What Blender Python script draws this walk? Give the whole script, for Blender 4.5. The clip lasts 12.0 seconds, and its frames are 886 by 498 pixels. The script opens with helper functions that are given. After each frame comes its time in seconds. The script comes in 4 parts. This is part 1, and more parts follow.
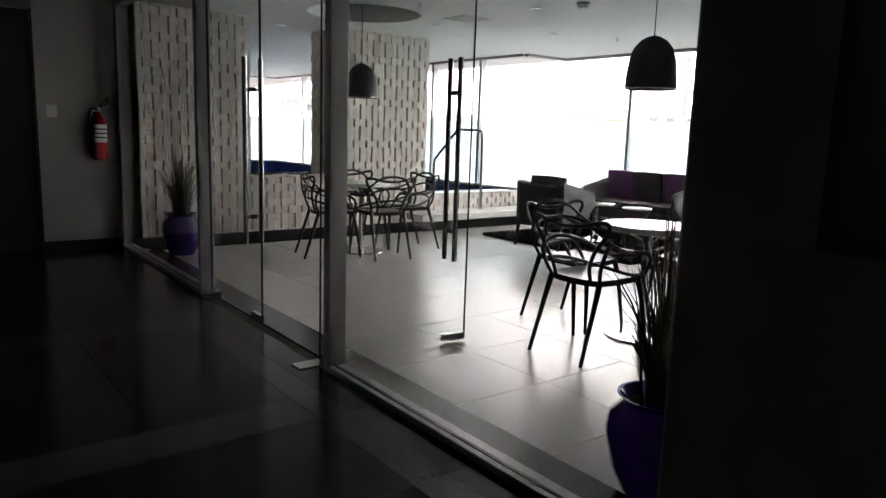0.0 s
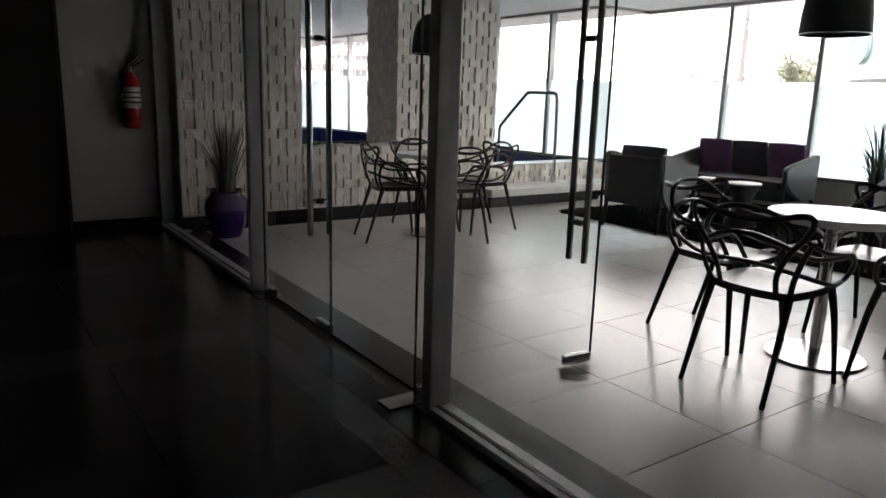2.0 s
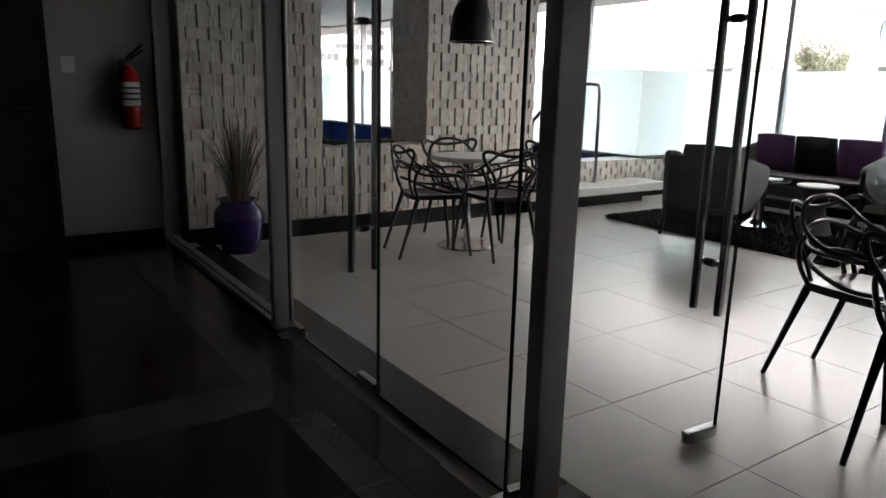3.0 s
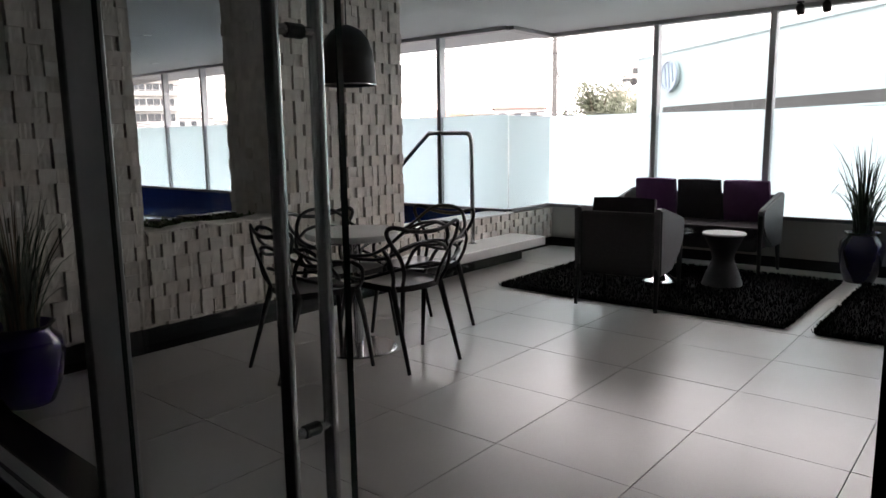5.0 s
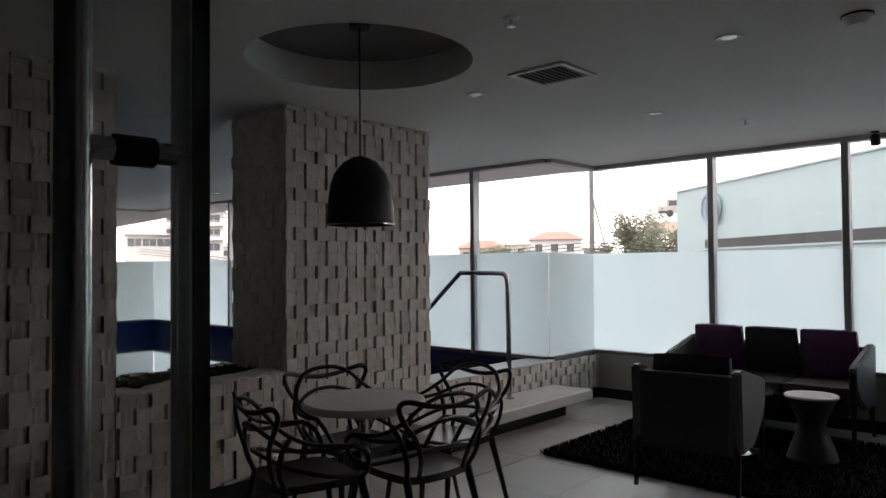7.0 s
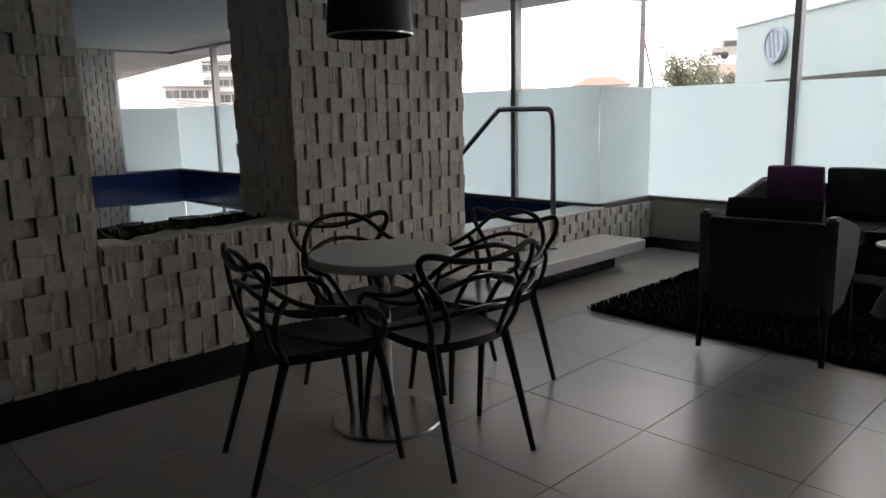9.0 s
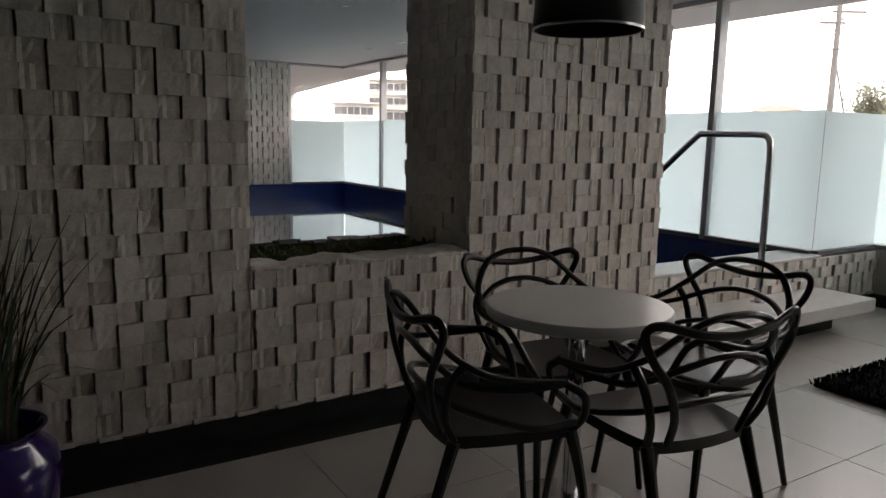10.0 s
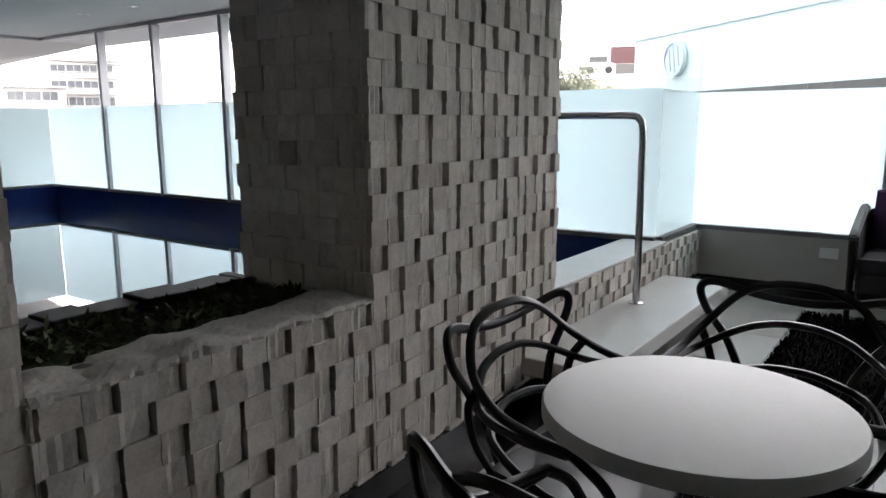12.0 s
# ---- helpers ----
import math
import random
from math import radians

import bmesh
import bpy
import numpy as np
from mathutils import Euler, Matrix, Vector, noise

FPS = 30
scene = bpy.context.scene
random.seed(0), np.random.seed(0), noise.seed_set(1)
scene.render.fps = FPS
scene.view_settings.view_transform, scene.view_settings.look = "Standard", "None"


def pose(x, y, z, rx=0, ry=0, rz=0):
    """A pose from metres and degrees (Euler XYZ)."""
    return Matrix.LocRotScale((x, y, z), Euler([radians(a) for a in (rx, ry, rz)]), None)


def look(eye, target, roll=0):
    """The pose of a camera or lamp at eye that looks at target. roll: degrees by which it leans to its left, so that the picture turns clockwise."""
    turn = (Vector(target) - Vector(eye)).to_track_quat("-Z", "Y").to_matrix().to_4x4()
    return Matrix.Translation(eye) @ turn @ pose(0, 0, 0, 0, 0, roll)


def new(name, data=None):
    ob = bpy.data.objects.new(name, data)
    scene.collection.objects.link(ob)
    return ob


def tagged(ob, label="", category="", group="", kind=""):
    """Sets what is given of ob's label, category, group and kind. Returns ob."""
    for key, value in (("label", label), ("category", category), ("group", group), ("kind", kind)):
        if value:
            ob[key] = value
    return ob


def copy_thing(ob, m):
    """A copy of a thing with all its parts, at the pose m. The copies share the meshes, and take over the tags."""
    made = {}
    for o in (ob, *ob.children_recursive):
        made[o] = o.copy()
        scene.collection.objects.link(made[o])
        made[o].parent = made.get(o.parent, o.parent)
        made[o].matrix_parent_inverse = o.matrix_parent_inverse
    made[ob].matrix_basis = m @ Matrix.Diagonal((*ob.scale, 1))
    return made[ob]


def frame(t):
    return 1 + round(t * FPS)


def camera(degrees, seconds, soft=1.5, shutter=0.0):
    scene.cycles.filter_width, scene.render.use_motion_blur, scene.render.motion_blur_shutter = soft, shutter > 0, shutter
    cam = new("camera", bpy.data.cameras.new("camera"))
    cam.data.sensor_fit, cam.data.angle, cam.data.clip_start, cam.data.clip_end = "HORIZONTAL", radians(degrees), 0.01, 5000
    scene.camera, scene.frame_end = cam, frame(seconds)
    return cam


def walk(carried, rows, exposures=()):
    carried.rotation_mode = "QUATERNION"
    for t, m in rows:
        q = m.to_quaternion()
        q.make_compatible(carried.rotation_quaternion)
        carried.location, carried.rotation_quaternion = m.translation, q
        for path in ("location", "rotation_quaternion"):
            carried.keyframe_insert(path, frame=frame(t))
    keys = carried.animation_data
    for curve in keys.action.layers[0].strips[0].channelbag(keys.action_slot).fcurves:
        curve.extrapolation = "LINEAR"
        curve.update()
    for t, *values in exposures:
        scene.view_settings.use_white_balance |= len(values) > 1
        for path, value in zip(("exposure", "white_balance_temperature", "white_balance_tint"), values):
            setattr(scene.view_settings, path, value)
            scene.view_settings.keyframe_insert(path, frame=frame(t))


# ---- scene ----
cam = camera(64.4, 12.0)
PATH = [
    (0, (-1.656, 0.818, 1.247), (-0.442, 2.374, 0.922), 1.9),
    (0.5, (-1.612, 0.889, 1.239), (-0.469, 2.469, 0.794), 3.3),
    (1, (-1.515, 1.151, 1.204), (-0.564, 2.869, 0.825), 2.1),
    (1.5, (-1.463, 1.477, 1.205), (-0.479, 3.17, 0.799), 2.4),
    (2, (-1.39, 1.836, 1.212), (-0.263, 3.433, 0.791), 1.7),
    (2.5, (-1.27, 2.234, 1.232), (-0.195, 3.861, 0.79), 2.2),
    (4.5, (-0.936, 3.726, 1.26), (0.5, 5.056, 0.85), -1.8),
    (5, (-0.747, 4.004, 1.274), (0.773, 5.265, 0.958), -0.8),
    (5.5, (-0.532, 4.209, 1.265), (1.034, 5.407, 0.933), -0.2),
    (6, (-0.366, 4.41, 1.301), (1.272, 5.533, 1.066), -2.0),
    (6.5, (-0.198, 4.456, 1.339), (1.32, 5.756, 1.263), -1.9),
    (7, (-0.147, 4.452, 1.367), (1.326, 5.804, 1.416), -0.5),
    (9, (0.351, 4.865, 1.26), (1.716, 6.28, 0.89), -1.2),
    (9.5, (0.532, 5.084, 1.269), (1.632, 6.72, 0.933), -0.5),
    (10, (0.588, 5.43, 1.24), (1.635, 7.106, 0.93), 1.1),
    (10.5, (0.609, 5.741, 1.259), (1.586, 7.452, 0.913), -0.0),
    (11, (0.661, 6.117, 1.256), (1.736, 7.767, 0.906), 0.7),
    (11.5, (0.678, 6.443, 1.264), (1.993, 7.917, 0.951), -1.2),
    (12, (0.798, 6.718, 1.261), (2.4, 7.863, 0.911), -0.3),
]
walk(cam, [(t, look(eye, target, roll)) for t, eye, target, roll in PATH],
     exposures=[(0.0, 3.8, 6950, 20), (0.5, 3.72, 6950, 20), (1.0, 3.5, 6950, 20), (2.5, 3.38, 6950, 20), (4.3, 2.9, 6900, 19), (5.0, 2.55, 6850, 20), (5.5, 2.35, 6850, 20), (6.0, 1.95, 6850, 20), (6.5, 1.78, 6900, 21), (7.2, 1.72, 6900, 21), (9.0, 1.8, 6950, 19), (9.5, 1.9, 7100, 20), (10.0, 2.15, 7250, 20), (10.5, 2.5, 7200, 22), (11.0, 2.7, 7200, 21), (11.5, 2.7, 7000, 19), (12.0, 2.6, 6500, 16)])

# ---- world and sun: bright overcast day ----
world = bpy.data.worlds.new("World")
scene.world = world
world.use_nodes = True
wn = world.node_tree
sky = wn.nodes.new("ShaderNodeTexSky")
sky.sky_type = 'NISHITA'
sky.sun_disc = False
sky.sun_elevation = radians(75)
sky.sun_rotation = radians(30)
sky.air_density, sky.dust_density, sky.ozone_density = 1.0, 6.0, 1.0
pale = wn.nodes.new("ShaderNodeMixRGB")
pale.inputs["Fac"].default_value = 0.75
pale.inputs["Color2"].default_value = (10.4, 9.9, 9.6, 1)
wn.links.new(sky.outputs["Color"], pale.inputs["Color1"])
wn.links.new(pale.outputs["Color"], wn.nodes["Background"].inputs["Color"])
wn.nodes["Background"].inputs["Strength"].default_value = 0.15
sun = new("sun", bpy.data.lights.new("sun", 'SUN'))
sun.data.energy, sun.data.angle, sun.data.color = 0.7, radians(15), (1.0, 0.96, 0.9)
sun.matrix_world = look((1, 16, 60), (0, 0, 0))


# ---- materials ----
def mat(name, color, rough=0.5, metal=0.0, vary=0.15, size=6.0, fine=60.0, bump=0.1, rand=0.0, spec=0.5, coat=0.0, second=None, island=False):
    m = bpy.data.materials.new(name)
    m.use_nodes = True
    n, l = m.node_tree.nodes, m.node_tree.links
    b = n["Principled BSDF"]
    b.inputs["Roughness"].default_value = rough
    b.inputs["Metallic"].default_value = metal
    b.inputs["Specular IOR Level"].default_value = spec
    b.inputs["Coat Weight"].default_value = coat
    geo = n.new("ShaderNodeTexCoord")
    big, small = n.new("ShaderNodeTexNoise"), n.new("ShaderNodeTexNoise")
    big.inputs["Scale"].default_value, small.inputs["Scale"].default_value = size, fine
    big.inputs["Detail"].default_value = 5
    where = geo.outputs["Object"]
    if second:
        each, far_off, place = n.new("ShaderNodeObjectInfo"), n.new("ShaderNodeMath"), n.new("ShaderNodeVectorMath")
        far_off.operation, far_off.inputs[1].default_value = 'MULTIPLY', 40.0
        l.new(each.outputs["Random"], far_off.inputs[0])
        l.new(where, place.inputs[0])
        l.new(far_off.outputs[0], place.inputs[1])
        where = place.outputs[0]
    for x in (big, small):
        l.new(where, x.inputs["Vector"])
    add = n.new("ShaderNodeMath")
    add.operation = 'MULTIPLY_ADD'
    add.inputs[1].default_value = 0.6
    l.new(big.outputs["Fac"], add.inputs[0])
    half = n.new("ShaderNodeMath")
    half.operation = 'MULTIPLY'
    half.inputs[1].default_value = 0.4
    l.new(small.outputs["Fac"], half.inputs[0])
    l.new(half.outputs[0], add.inputs[2])
    value = n.new("ShaderNodeMapRange")
    value.inputs["From Min"].default_value, value.inputs["From Max"].default_value = 0.25, 0.75
    value.inputs["To Min"].default_value, value.inputs["To Max"].default_value = 1 - vary, 1 + vary
    l.new(add.outputs[0], value.inputs["Value"])
    out = value.outputs["Result"]
    if rand:
        info = n.new("ShaderNodeNewGeometry") if island else n.new("ShaderNodeObjectInfo")
        r = n.new("ShaderNodeMapRange")
        r.inputs["To Min"].default_value, r.inputs["To Max"].default_value = 1 - rand, 1 + rand
        l.new(info.outputs["Random Per Island" if island else "Random"], r.inputs["Value"])
        mul = n.new("ShaderNodeMath")
        mul.operation = 'MULTIPLY'
        l.new(out, mul.inputs[0])
        l.new(r.outputs["Result"], mul.inputs[1])
        out = mul.outputs[0]
    hsv = n.new("ShaderNodeHueSaturation")
    hsv.inputs["Color"].default_value = (*color, 1)
    if second:
        who, wrap, blend = n.new("ShaderNodeObjectInfo"), n.new("ShaderNodeMath"), n.new("ShaderNodeMixRGB")
        wrap.operation = 'PINGPONG'
        wrap.inputs[1].default_value = 0.13
        to = n.new("ShaderNodeMapRange")
        to.inputs["From Max"].default_value = 0.13
        l.new(who.outputs["Random"], wrap.inputs[0])
        l.new(wrap.outputs[0], to.inputs["Value"])
        l.new(to.outputs["Result"], blend.inputs["Fac"])
        blend.inputs["Color1"].default_value, blend.inputs["Color2"].default_value = (*color, 1), (*second, 1)
        l.new(blend.outputs["Color"], hsv.inputs["Color"])
    l.new(out, hsv.inputs["Value"])
    l.new(hsv.outputs["Color"], b.inputs["Base Color"])
    if bump:
        bp = n.new("ShaderNodeBump")
        bp.inputs["Strength"].default_value = bump
        bp.inputs["Distance"].default_value = 0.004
        l.new(add.outputs[0], bp.inputs["Height"])
        l.new(bp.outputs["Normal"], b.inputs["Normal"])
    return m


def glass_mat(name, tint, gloss_rough=0.01):
    m = bpy.data.materials.new(name)
    m.use_nodes = True
    n, l = m.node_tree.nodes, m.node_tree.links
    n.remove(n["Principled BSDF"])
    clear, gloss, mix, fr = (n.new("ShaderNodeBsdfTransparent"), n.new("ShaderNodeBsdfGlossy"), n.new("ShaderNodeMixShader"), n.new("ShaderNodeLayerWeight"))
    power, scale = n.new("ShaderNodeMath"), n.new("ShaderNodeMath")
    clear.inputs["Color"].default_value = (*tint, 1)
    gloss.inputs["Roughness"].default_value = gloss_rough
    fr.inputs["Blend"].default_value = 0.5
    power.operation, scale.operation = 'POWER', 'MULTIPLY_ADD'
    power.inputs[1].default_value = 5.0
    scale.inputs[1].default_value, scale.inputs[2].default_value = 0.45, 0.025
    l.new(fr.outputs["Facing"], power.inputs[0])
    l.new(power.outputs[0], scale.inputs[0])
    l.new(scale.outputs[0], mix.inputs["Fac"])
    l.new(clear.outputs[0], mix.inputs[1])
    l.new(gloss.outputs[0], mix.inputs[2])
    l.new(mix.outputs[0], n["Material Output"].inputs["Surface"])
    return m


def film_mat(name, color):
    m = bpy.data.materials.new(name)
    m.use_nodes = True
    n, l = m.node_tree.nodes, m.node_tree.links
    n.remove(n["Principled BSDF"])
    tr, di, mix = n.new("ShaderNodeBsdfTranslucent"), n.new("ShaderNodeBsdfDiffuse"), n.new("ShaderNodeMixShader")
    tex, geo, ramp = n.new("ShaderNodeTexNoise"), n.new("ShaderNodeTexCoord"), n.new("ShaderNodeMixRGB")
    tex.inputs["Scale"].default_value = 1.3
    l.new(geo.outputs["Object"], tex.inputs["Vector"])
    l.new(tex.outputs["Fac"], ramp.inputs["Fac"])
    ramp.inputs["Color1"].default_value = (*color, 1)
    ramp.inputs["Color2"].default_value = (color[0] * 0.9, color[1] * 0.97, color[2] * 0.98, 1)
    l.new(ramp.outputs["Color"], tr.inputs["Color"])
    di.inputs["Color"].default_value = (0.75, 0.8, 0.8, 1)
    mix.inputs["Fac"].default_value = 0.2
    l.new(tr.outputs[0], mix.inputs[1])
    l.new(di.outputs[0], mix.inputs[2])
    l.new(mix.outputs[0], n["Material Output"].inputs["Surface"])
    return m


M_TILE = mat("pale porcelain tile", (0.46, 0.442, 0.417), 0.28, vary=0.07, size=3, fine=120, bump=0.02, rand=0.03, spec=0.65)
M_GROUT = mat("grey grout", (0.16, 0.15, 0.14), 0.9, vary=0.2)
M_GRANITE = mat("black granite", (0.012, 0.012, 0.013), 0.16, vary=0.2, size=30, fine=120, bump=0.0, rand=0.25, spec=0.22)
M_GREYBAND = mat("grey polished granite band", (0.032, 0.032, 0.033), 0.2, vary=0.3, size=24, fine=160, bump=0.01, rand=0.1, spec=0.4)
M_STRIP = mat("dark granite strip", (0.022, 0.022, 0.023), 0.24, vary=0.3, size=20, fine=200, bump=0.02)
M_STONE = mat("split white stone", (0.70, 0.66, 0.615), 0.85, vary=0.2, size=1.6, fine=9, bump=0.55, rand=0.1, spec=0.2, second=(0.62, 0.56, 0.50))
M_STONEREST = mat("split white stone in mass", (0.68, 0.635, 0.585), 0.85, vary=0.2, size=16, fine=90, bump=0.55, rand=0.1, spec=0.2, island=True)
M_STONEBED = mat("stone bedding mortar", (0.2, 0.19, 0.175), 0.95, vary=0.25, bump=0.5)
M_WALL = mat("grey painted plaster", (0.42, 0.405, 0.385), 0.75, vary=0.06, size=2, bump=0.12)
# dark wall paint; its grey also serves as the shade in the ceiling recesses
M_DARKWALL = mat("dark grey wall plaster and recess shade", (0.19, 0.19, 0.19), 0.7, vary=0.08, size=2, bump=0.12)
M_CEIL = mat("white ceiling paint", (0.74, 0.74, 0.73), 0.85, vary=0.04, size=1.5, bump=0.05)
M_SILL = mat("taupe painted plaster", (0.36, 0.345, 0.32), 0.7, vary=0.06, size=2, bump=0.1)
M_ALU = mat("grey anodised aluminium", (0.42, 0.42, 0.43), 0.38, 0.7, vary=0.08, size=3, bump=0.02)
M_SILLALU = mat("dull dark aluminium sill", (0.17, 0.17, 0.175), 0.5, 0.4, vary=0.1, size=3, bump=0.02)
M_STEEL = mat("brushed stainless steel", (0.55, 0.55, 0.56), 0.25, 1.0, vary=0.08, size=4, fine=150, bump=0.03)
M_CHROME = mat("polished chrome", (0.75, 0.75, 0.76), 0.08, 1.0, vary=0.04, bump=0.0)
M_BLACKPL = mat("black moulded plastic", (0.013, 0.011, 0.0115), 0.3, vary=0.15, fine=120, bump=0.03)
M_BLACK = mat("matt black paint", (0.01, 0.01, 0.011), 0.5, vary=0.15, bump=0.03)
M_DOOR = mat("black stained wood", (0.014, 0.012, 0.011), 0.45, vary=0.3, size=5, bump=0.08)
M_WHITETOP = mat("white laminate", (0.72, 0.72, 0.7), 0.3, vary=0.03, bump=0.01)
M_COPING = mat("white polished coping", (0.68, 0.67, 0.65), 0.25, vary=0.06, size=4, bump=0.03)
M_RUG = mat("black shag pile", (0.006, 0.006, 0.0065), 1.0, vary=0.4, size=40, fine=200, bump=0.5, spec=0.05)
M_WEAVE = mat("charcoal woven rattan", (0.03, 0.028, 0.031), 0.65, vary=0.3, size=60, fine=250, bump=0.5)
# lighter copy of the weave: window light on the armrests is in this grey
M_LITGREY = mat("window lit grey rattan", (0.09, 0.09, 0.094), 0.55, vary=0.25, size=60, fine=250, bump=0.4)
M_PURPLE = mat("plum cushion fabric", (0.11, 0.042, 0.115), 0.9, vary=0.2, size=20, fine=250, bump=0.3)
M_CHARCOAL = mat("black cushion fabric", (0.036, 0.031, 0.039), 0.9, vary=0.2, size=20, fine=250, bump=0.3)
M_POT = mat("glazed violet ceramic", (0.075, 0.017, 0.30), 0.12, vary=0.15, bump=0.02, coat=0.5)
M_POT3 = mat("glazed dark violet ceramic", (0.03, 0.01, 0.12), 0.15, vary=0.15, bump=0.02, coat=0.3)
M_SIGNRED = mat("dark red print", (0.09, 0.035, 0.035), 0.5, vary=0.2)
M_POT2 = mat("glazed navy ceramic", (0.014, 0.011, 0.05), 0.12, vary=0.15, bump=0.02, coat=0.5)
M_LEAF = mat("dark reed leaves", (0.035, 0.055, 0.03), 0.55, vary=0.35, size=12, bump=0.1, rand=0.1)
M_DRY = mat("dry reed stalks", (0.16, 0.10, 0.06), 0.7, vary=0.3, size=12, bump=0.1)
M_SLATE = mat("damp black slate", (0.022, 0.022, 0.023), 0.6, vary=0.35, size=14, fine=90, bump=0.4, rand=0.3)
M_MOSS = mat("green planter leaves", (0.065, 0.085, 0.022), 0.7, vary=0.5, size=15, bump=0.2)
M_SOIL = mat("potting soil", (0.03, 0.022, 0.016), 0.95, vary=0.4, bump=0.6)
M_RED = mat("red enamel", (0.45, 0.015, 0.02), 0.25, vary=0.06, bump=0.01)
M_WHITEPL = mat("white plastic", (0.7, 0.7, 0.68), 0.4, vary=0.04, bump=0.02)
M_BLUETILE = mat("navy pool mosaic", (0.012, 0.03, 0.15), 0.2, vary=0.35, size=25, fine=90, bump=0.1)
M_EDGE = mat("dark green glass edge", (0.02, 0.035, 0.03), 0.15, vary=0.1, bump=0.0)
M_GLASS = glass_mat("clear partition glass", (0.975, 0.985, 0.98))
# for the sheet added to dim daylight at the landing
M_TINT = glass_mat("grey dimming glass", (0.42, 0.44, 0.43))
M_PANE = glass_mat("window glass", (0.965, 0.98, 0.98))
M_FILM = film_mat("frosted window film", (0.72, 0.785, 0.80))
M_WATER = mat("pool water", (0.03, 0.06, 0.13), 0.02, vary=0.05, size=1.2, fine=4, bump=0.03, spec=1.0, coat=1.0)
M_CONC = mat("weathered concrete", (0.33, 0.32, 0.30), 0.85, vary=0.2, size=1.5, bump=0.3)
M_ASPH = mat("asphalt", (0.055, 0.055, 0.055), 0.9, vary=0.25, size=2, bump=0.3)
M_RENDER = mat("white render", (0.55, 0.54, 0.52), 0.8, vary=0.07, size=0.6, fine=8, bump=0.1)
M_CREAM = mat("cream render", (0.42, 0.37, 0.30), 0.8, vary=0.08, size=0.6, fine=8, bump=0.1)
M_TEAL = mat("pale aqua cladding panel", (0.22, 0.30, 0.31), 0.5, vary=0.04, size=0.5, bump=0.02)
M_BAND = mat("dark tinted ribbon glazing", (0.05, 0.055, 0.055), 0.2, vary=0.2, size=1, bump=0.0)
M_RIBBON = mat("dull dark ribbon glazing", (0.04, 0.045, 0.045), 0.6, vary=0.25, size=1, bump=0.0, spec=0.2)
M_ROOF = mat("red clay roof", (0.24, 0.11, 0.085), 0.8, vary=0.2, size=3, bump=0.3)
M_TREE = mat("tree foliage", (0.085, 0.10, 0.06), 0.7, vary=0.4, size=3, bump=0.3, rand=0.1)
M_BARK = mat("bark", (0.12, 0.09, 0.065), 0.9, vary=0.3, bump=0.5)
M_POLE = mat("weathered concrete pole", (0.12, 0.115, 0.11), 0.85, vary=0.15, bump=0.2)
M_WIRE = mat("black cable", (0.015, 0.015, 0.015), 0.6, bump=0)
M_SIGNBLUE = mat("blue enamel sign", (0.15, 0.20, 0.27), 0.3, vary=0.05, bump=0)
M_WINDARK = mat("shaded house window", (0.06, 0.07, 0.08), 0.15, vary=0.2, bump=0)


# ---- builders ----
def finish(name, bm, material, smooth=False):
    me = bpy.data.meshes.new(name)
    bmesh.ops.recalc_face_normals(bm, faces=bm.faces)
    bm.to_mesh(me)
    bm.free()
    me.materials.append(material)
    if smooth:
        for p in me.polygons:
            p.use_smooth = True
        me.set_sharp_from_angle(angle=radians(38))
    return me


def part(name, bm, material, parent=None, label="", smooth=False):
    ob = new(name, finish(name, bm, material, smooth))
    if parent:
        ob.parent = parent
    return tagged(ob, label)


def thing(name, label, category, group="", kind="", at=(0, 0, 0), turn=0):
    ob = new(name)
    ob.empty_display_size = 0.1
    ob.matrix_world = pose(*at, 0, 0, turn)
    return tagged(ob, label, category, group, kind)


def structure(name, bm, material, label, category, smooth=False):
    return tagged(part(name, bm, material, None, "", smooth), label, category, "", "structure")


def box(x0, y0, z0, x1, y1, z1, bevel=0.0, bm=None, seg=1):
    own = bm is None
    bm = bm or bmesh.new()
    r = bmesh.ops.create_cube(bm, size=1)
    for v in r["verts"]:
        v.co = Vector(((x0 + x1) / 2 + v.co.x * (x1 - x0), (y0 + y1) / 2 + v.co.y * (y1 - y0), (z0 + z1) / 2 + v.co.z * (z1 - z0)))
    if bevel:
        es = list({e for v in r["verts"] for e in v.link_edges})
        bmesh.ops.bevel(bm, geom=es, offset=bevel, segments=seg, profile=0.6, affect='EDGES')
    return bm


def lathe(profile, sides=32, at=(0, 0, 0), bm=None, caps=True):
    """Turns (radius, height) pairs about the z axis."""
    bm = bm or bmesh.new()
    rings = []
    for r, z in profile:
        rings.append([bm.verts.new((at[0] + r * math.cos(2 * math.pi * i / sides), at[1] + r * math.sin(2 * math.pi * i / sides), at[2] + z)) for i in range(sides)])
    for a, b in zip(rings, rings[1:]):
        for i in range(sides):
            bm.faces.new((a[i], a[(i + 1) % sides], b[(i + 1) % sides], b[i]))
    if caps:
        for ring in (rings[0], rings[-1]):
            bm.faces.new(ring)
    return bm


def smooth_path(points, steps=6):
    pts = [Vector(p) for p in points]
    ext = [2 * pts[0] - pts[1]] + pts + [2 * pts[-1] - pts[-2]]
    out = []
    for i in range(1, len(ext) - 2):
        a, b, c, d = ext[i - 1:i + 3]
        for s in range(steps):
            t = s / steps
            out.append(0.5 * ((2 * b) + (c - a) * t + (2 * a - 5 * b + 4 * c - d) * t * t + (3 * b - a - 3 * c + d) * t ** 3))
    return out + [pts[-1]]


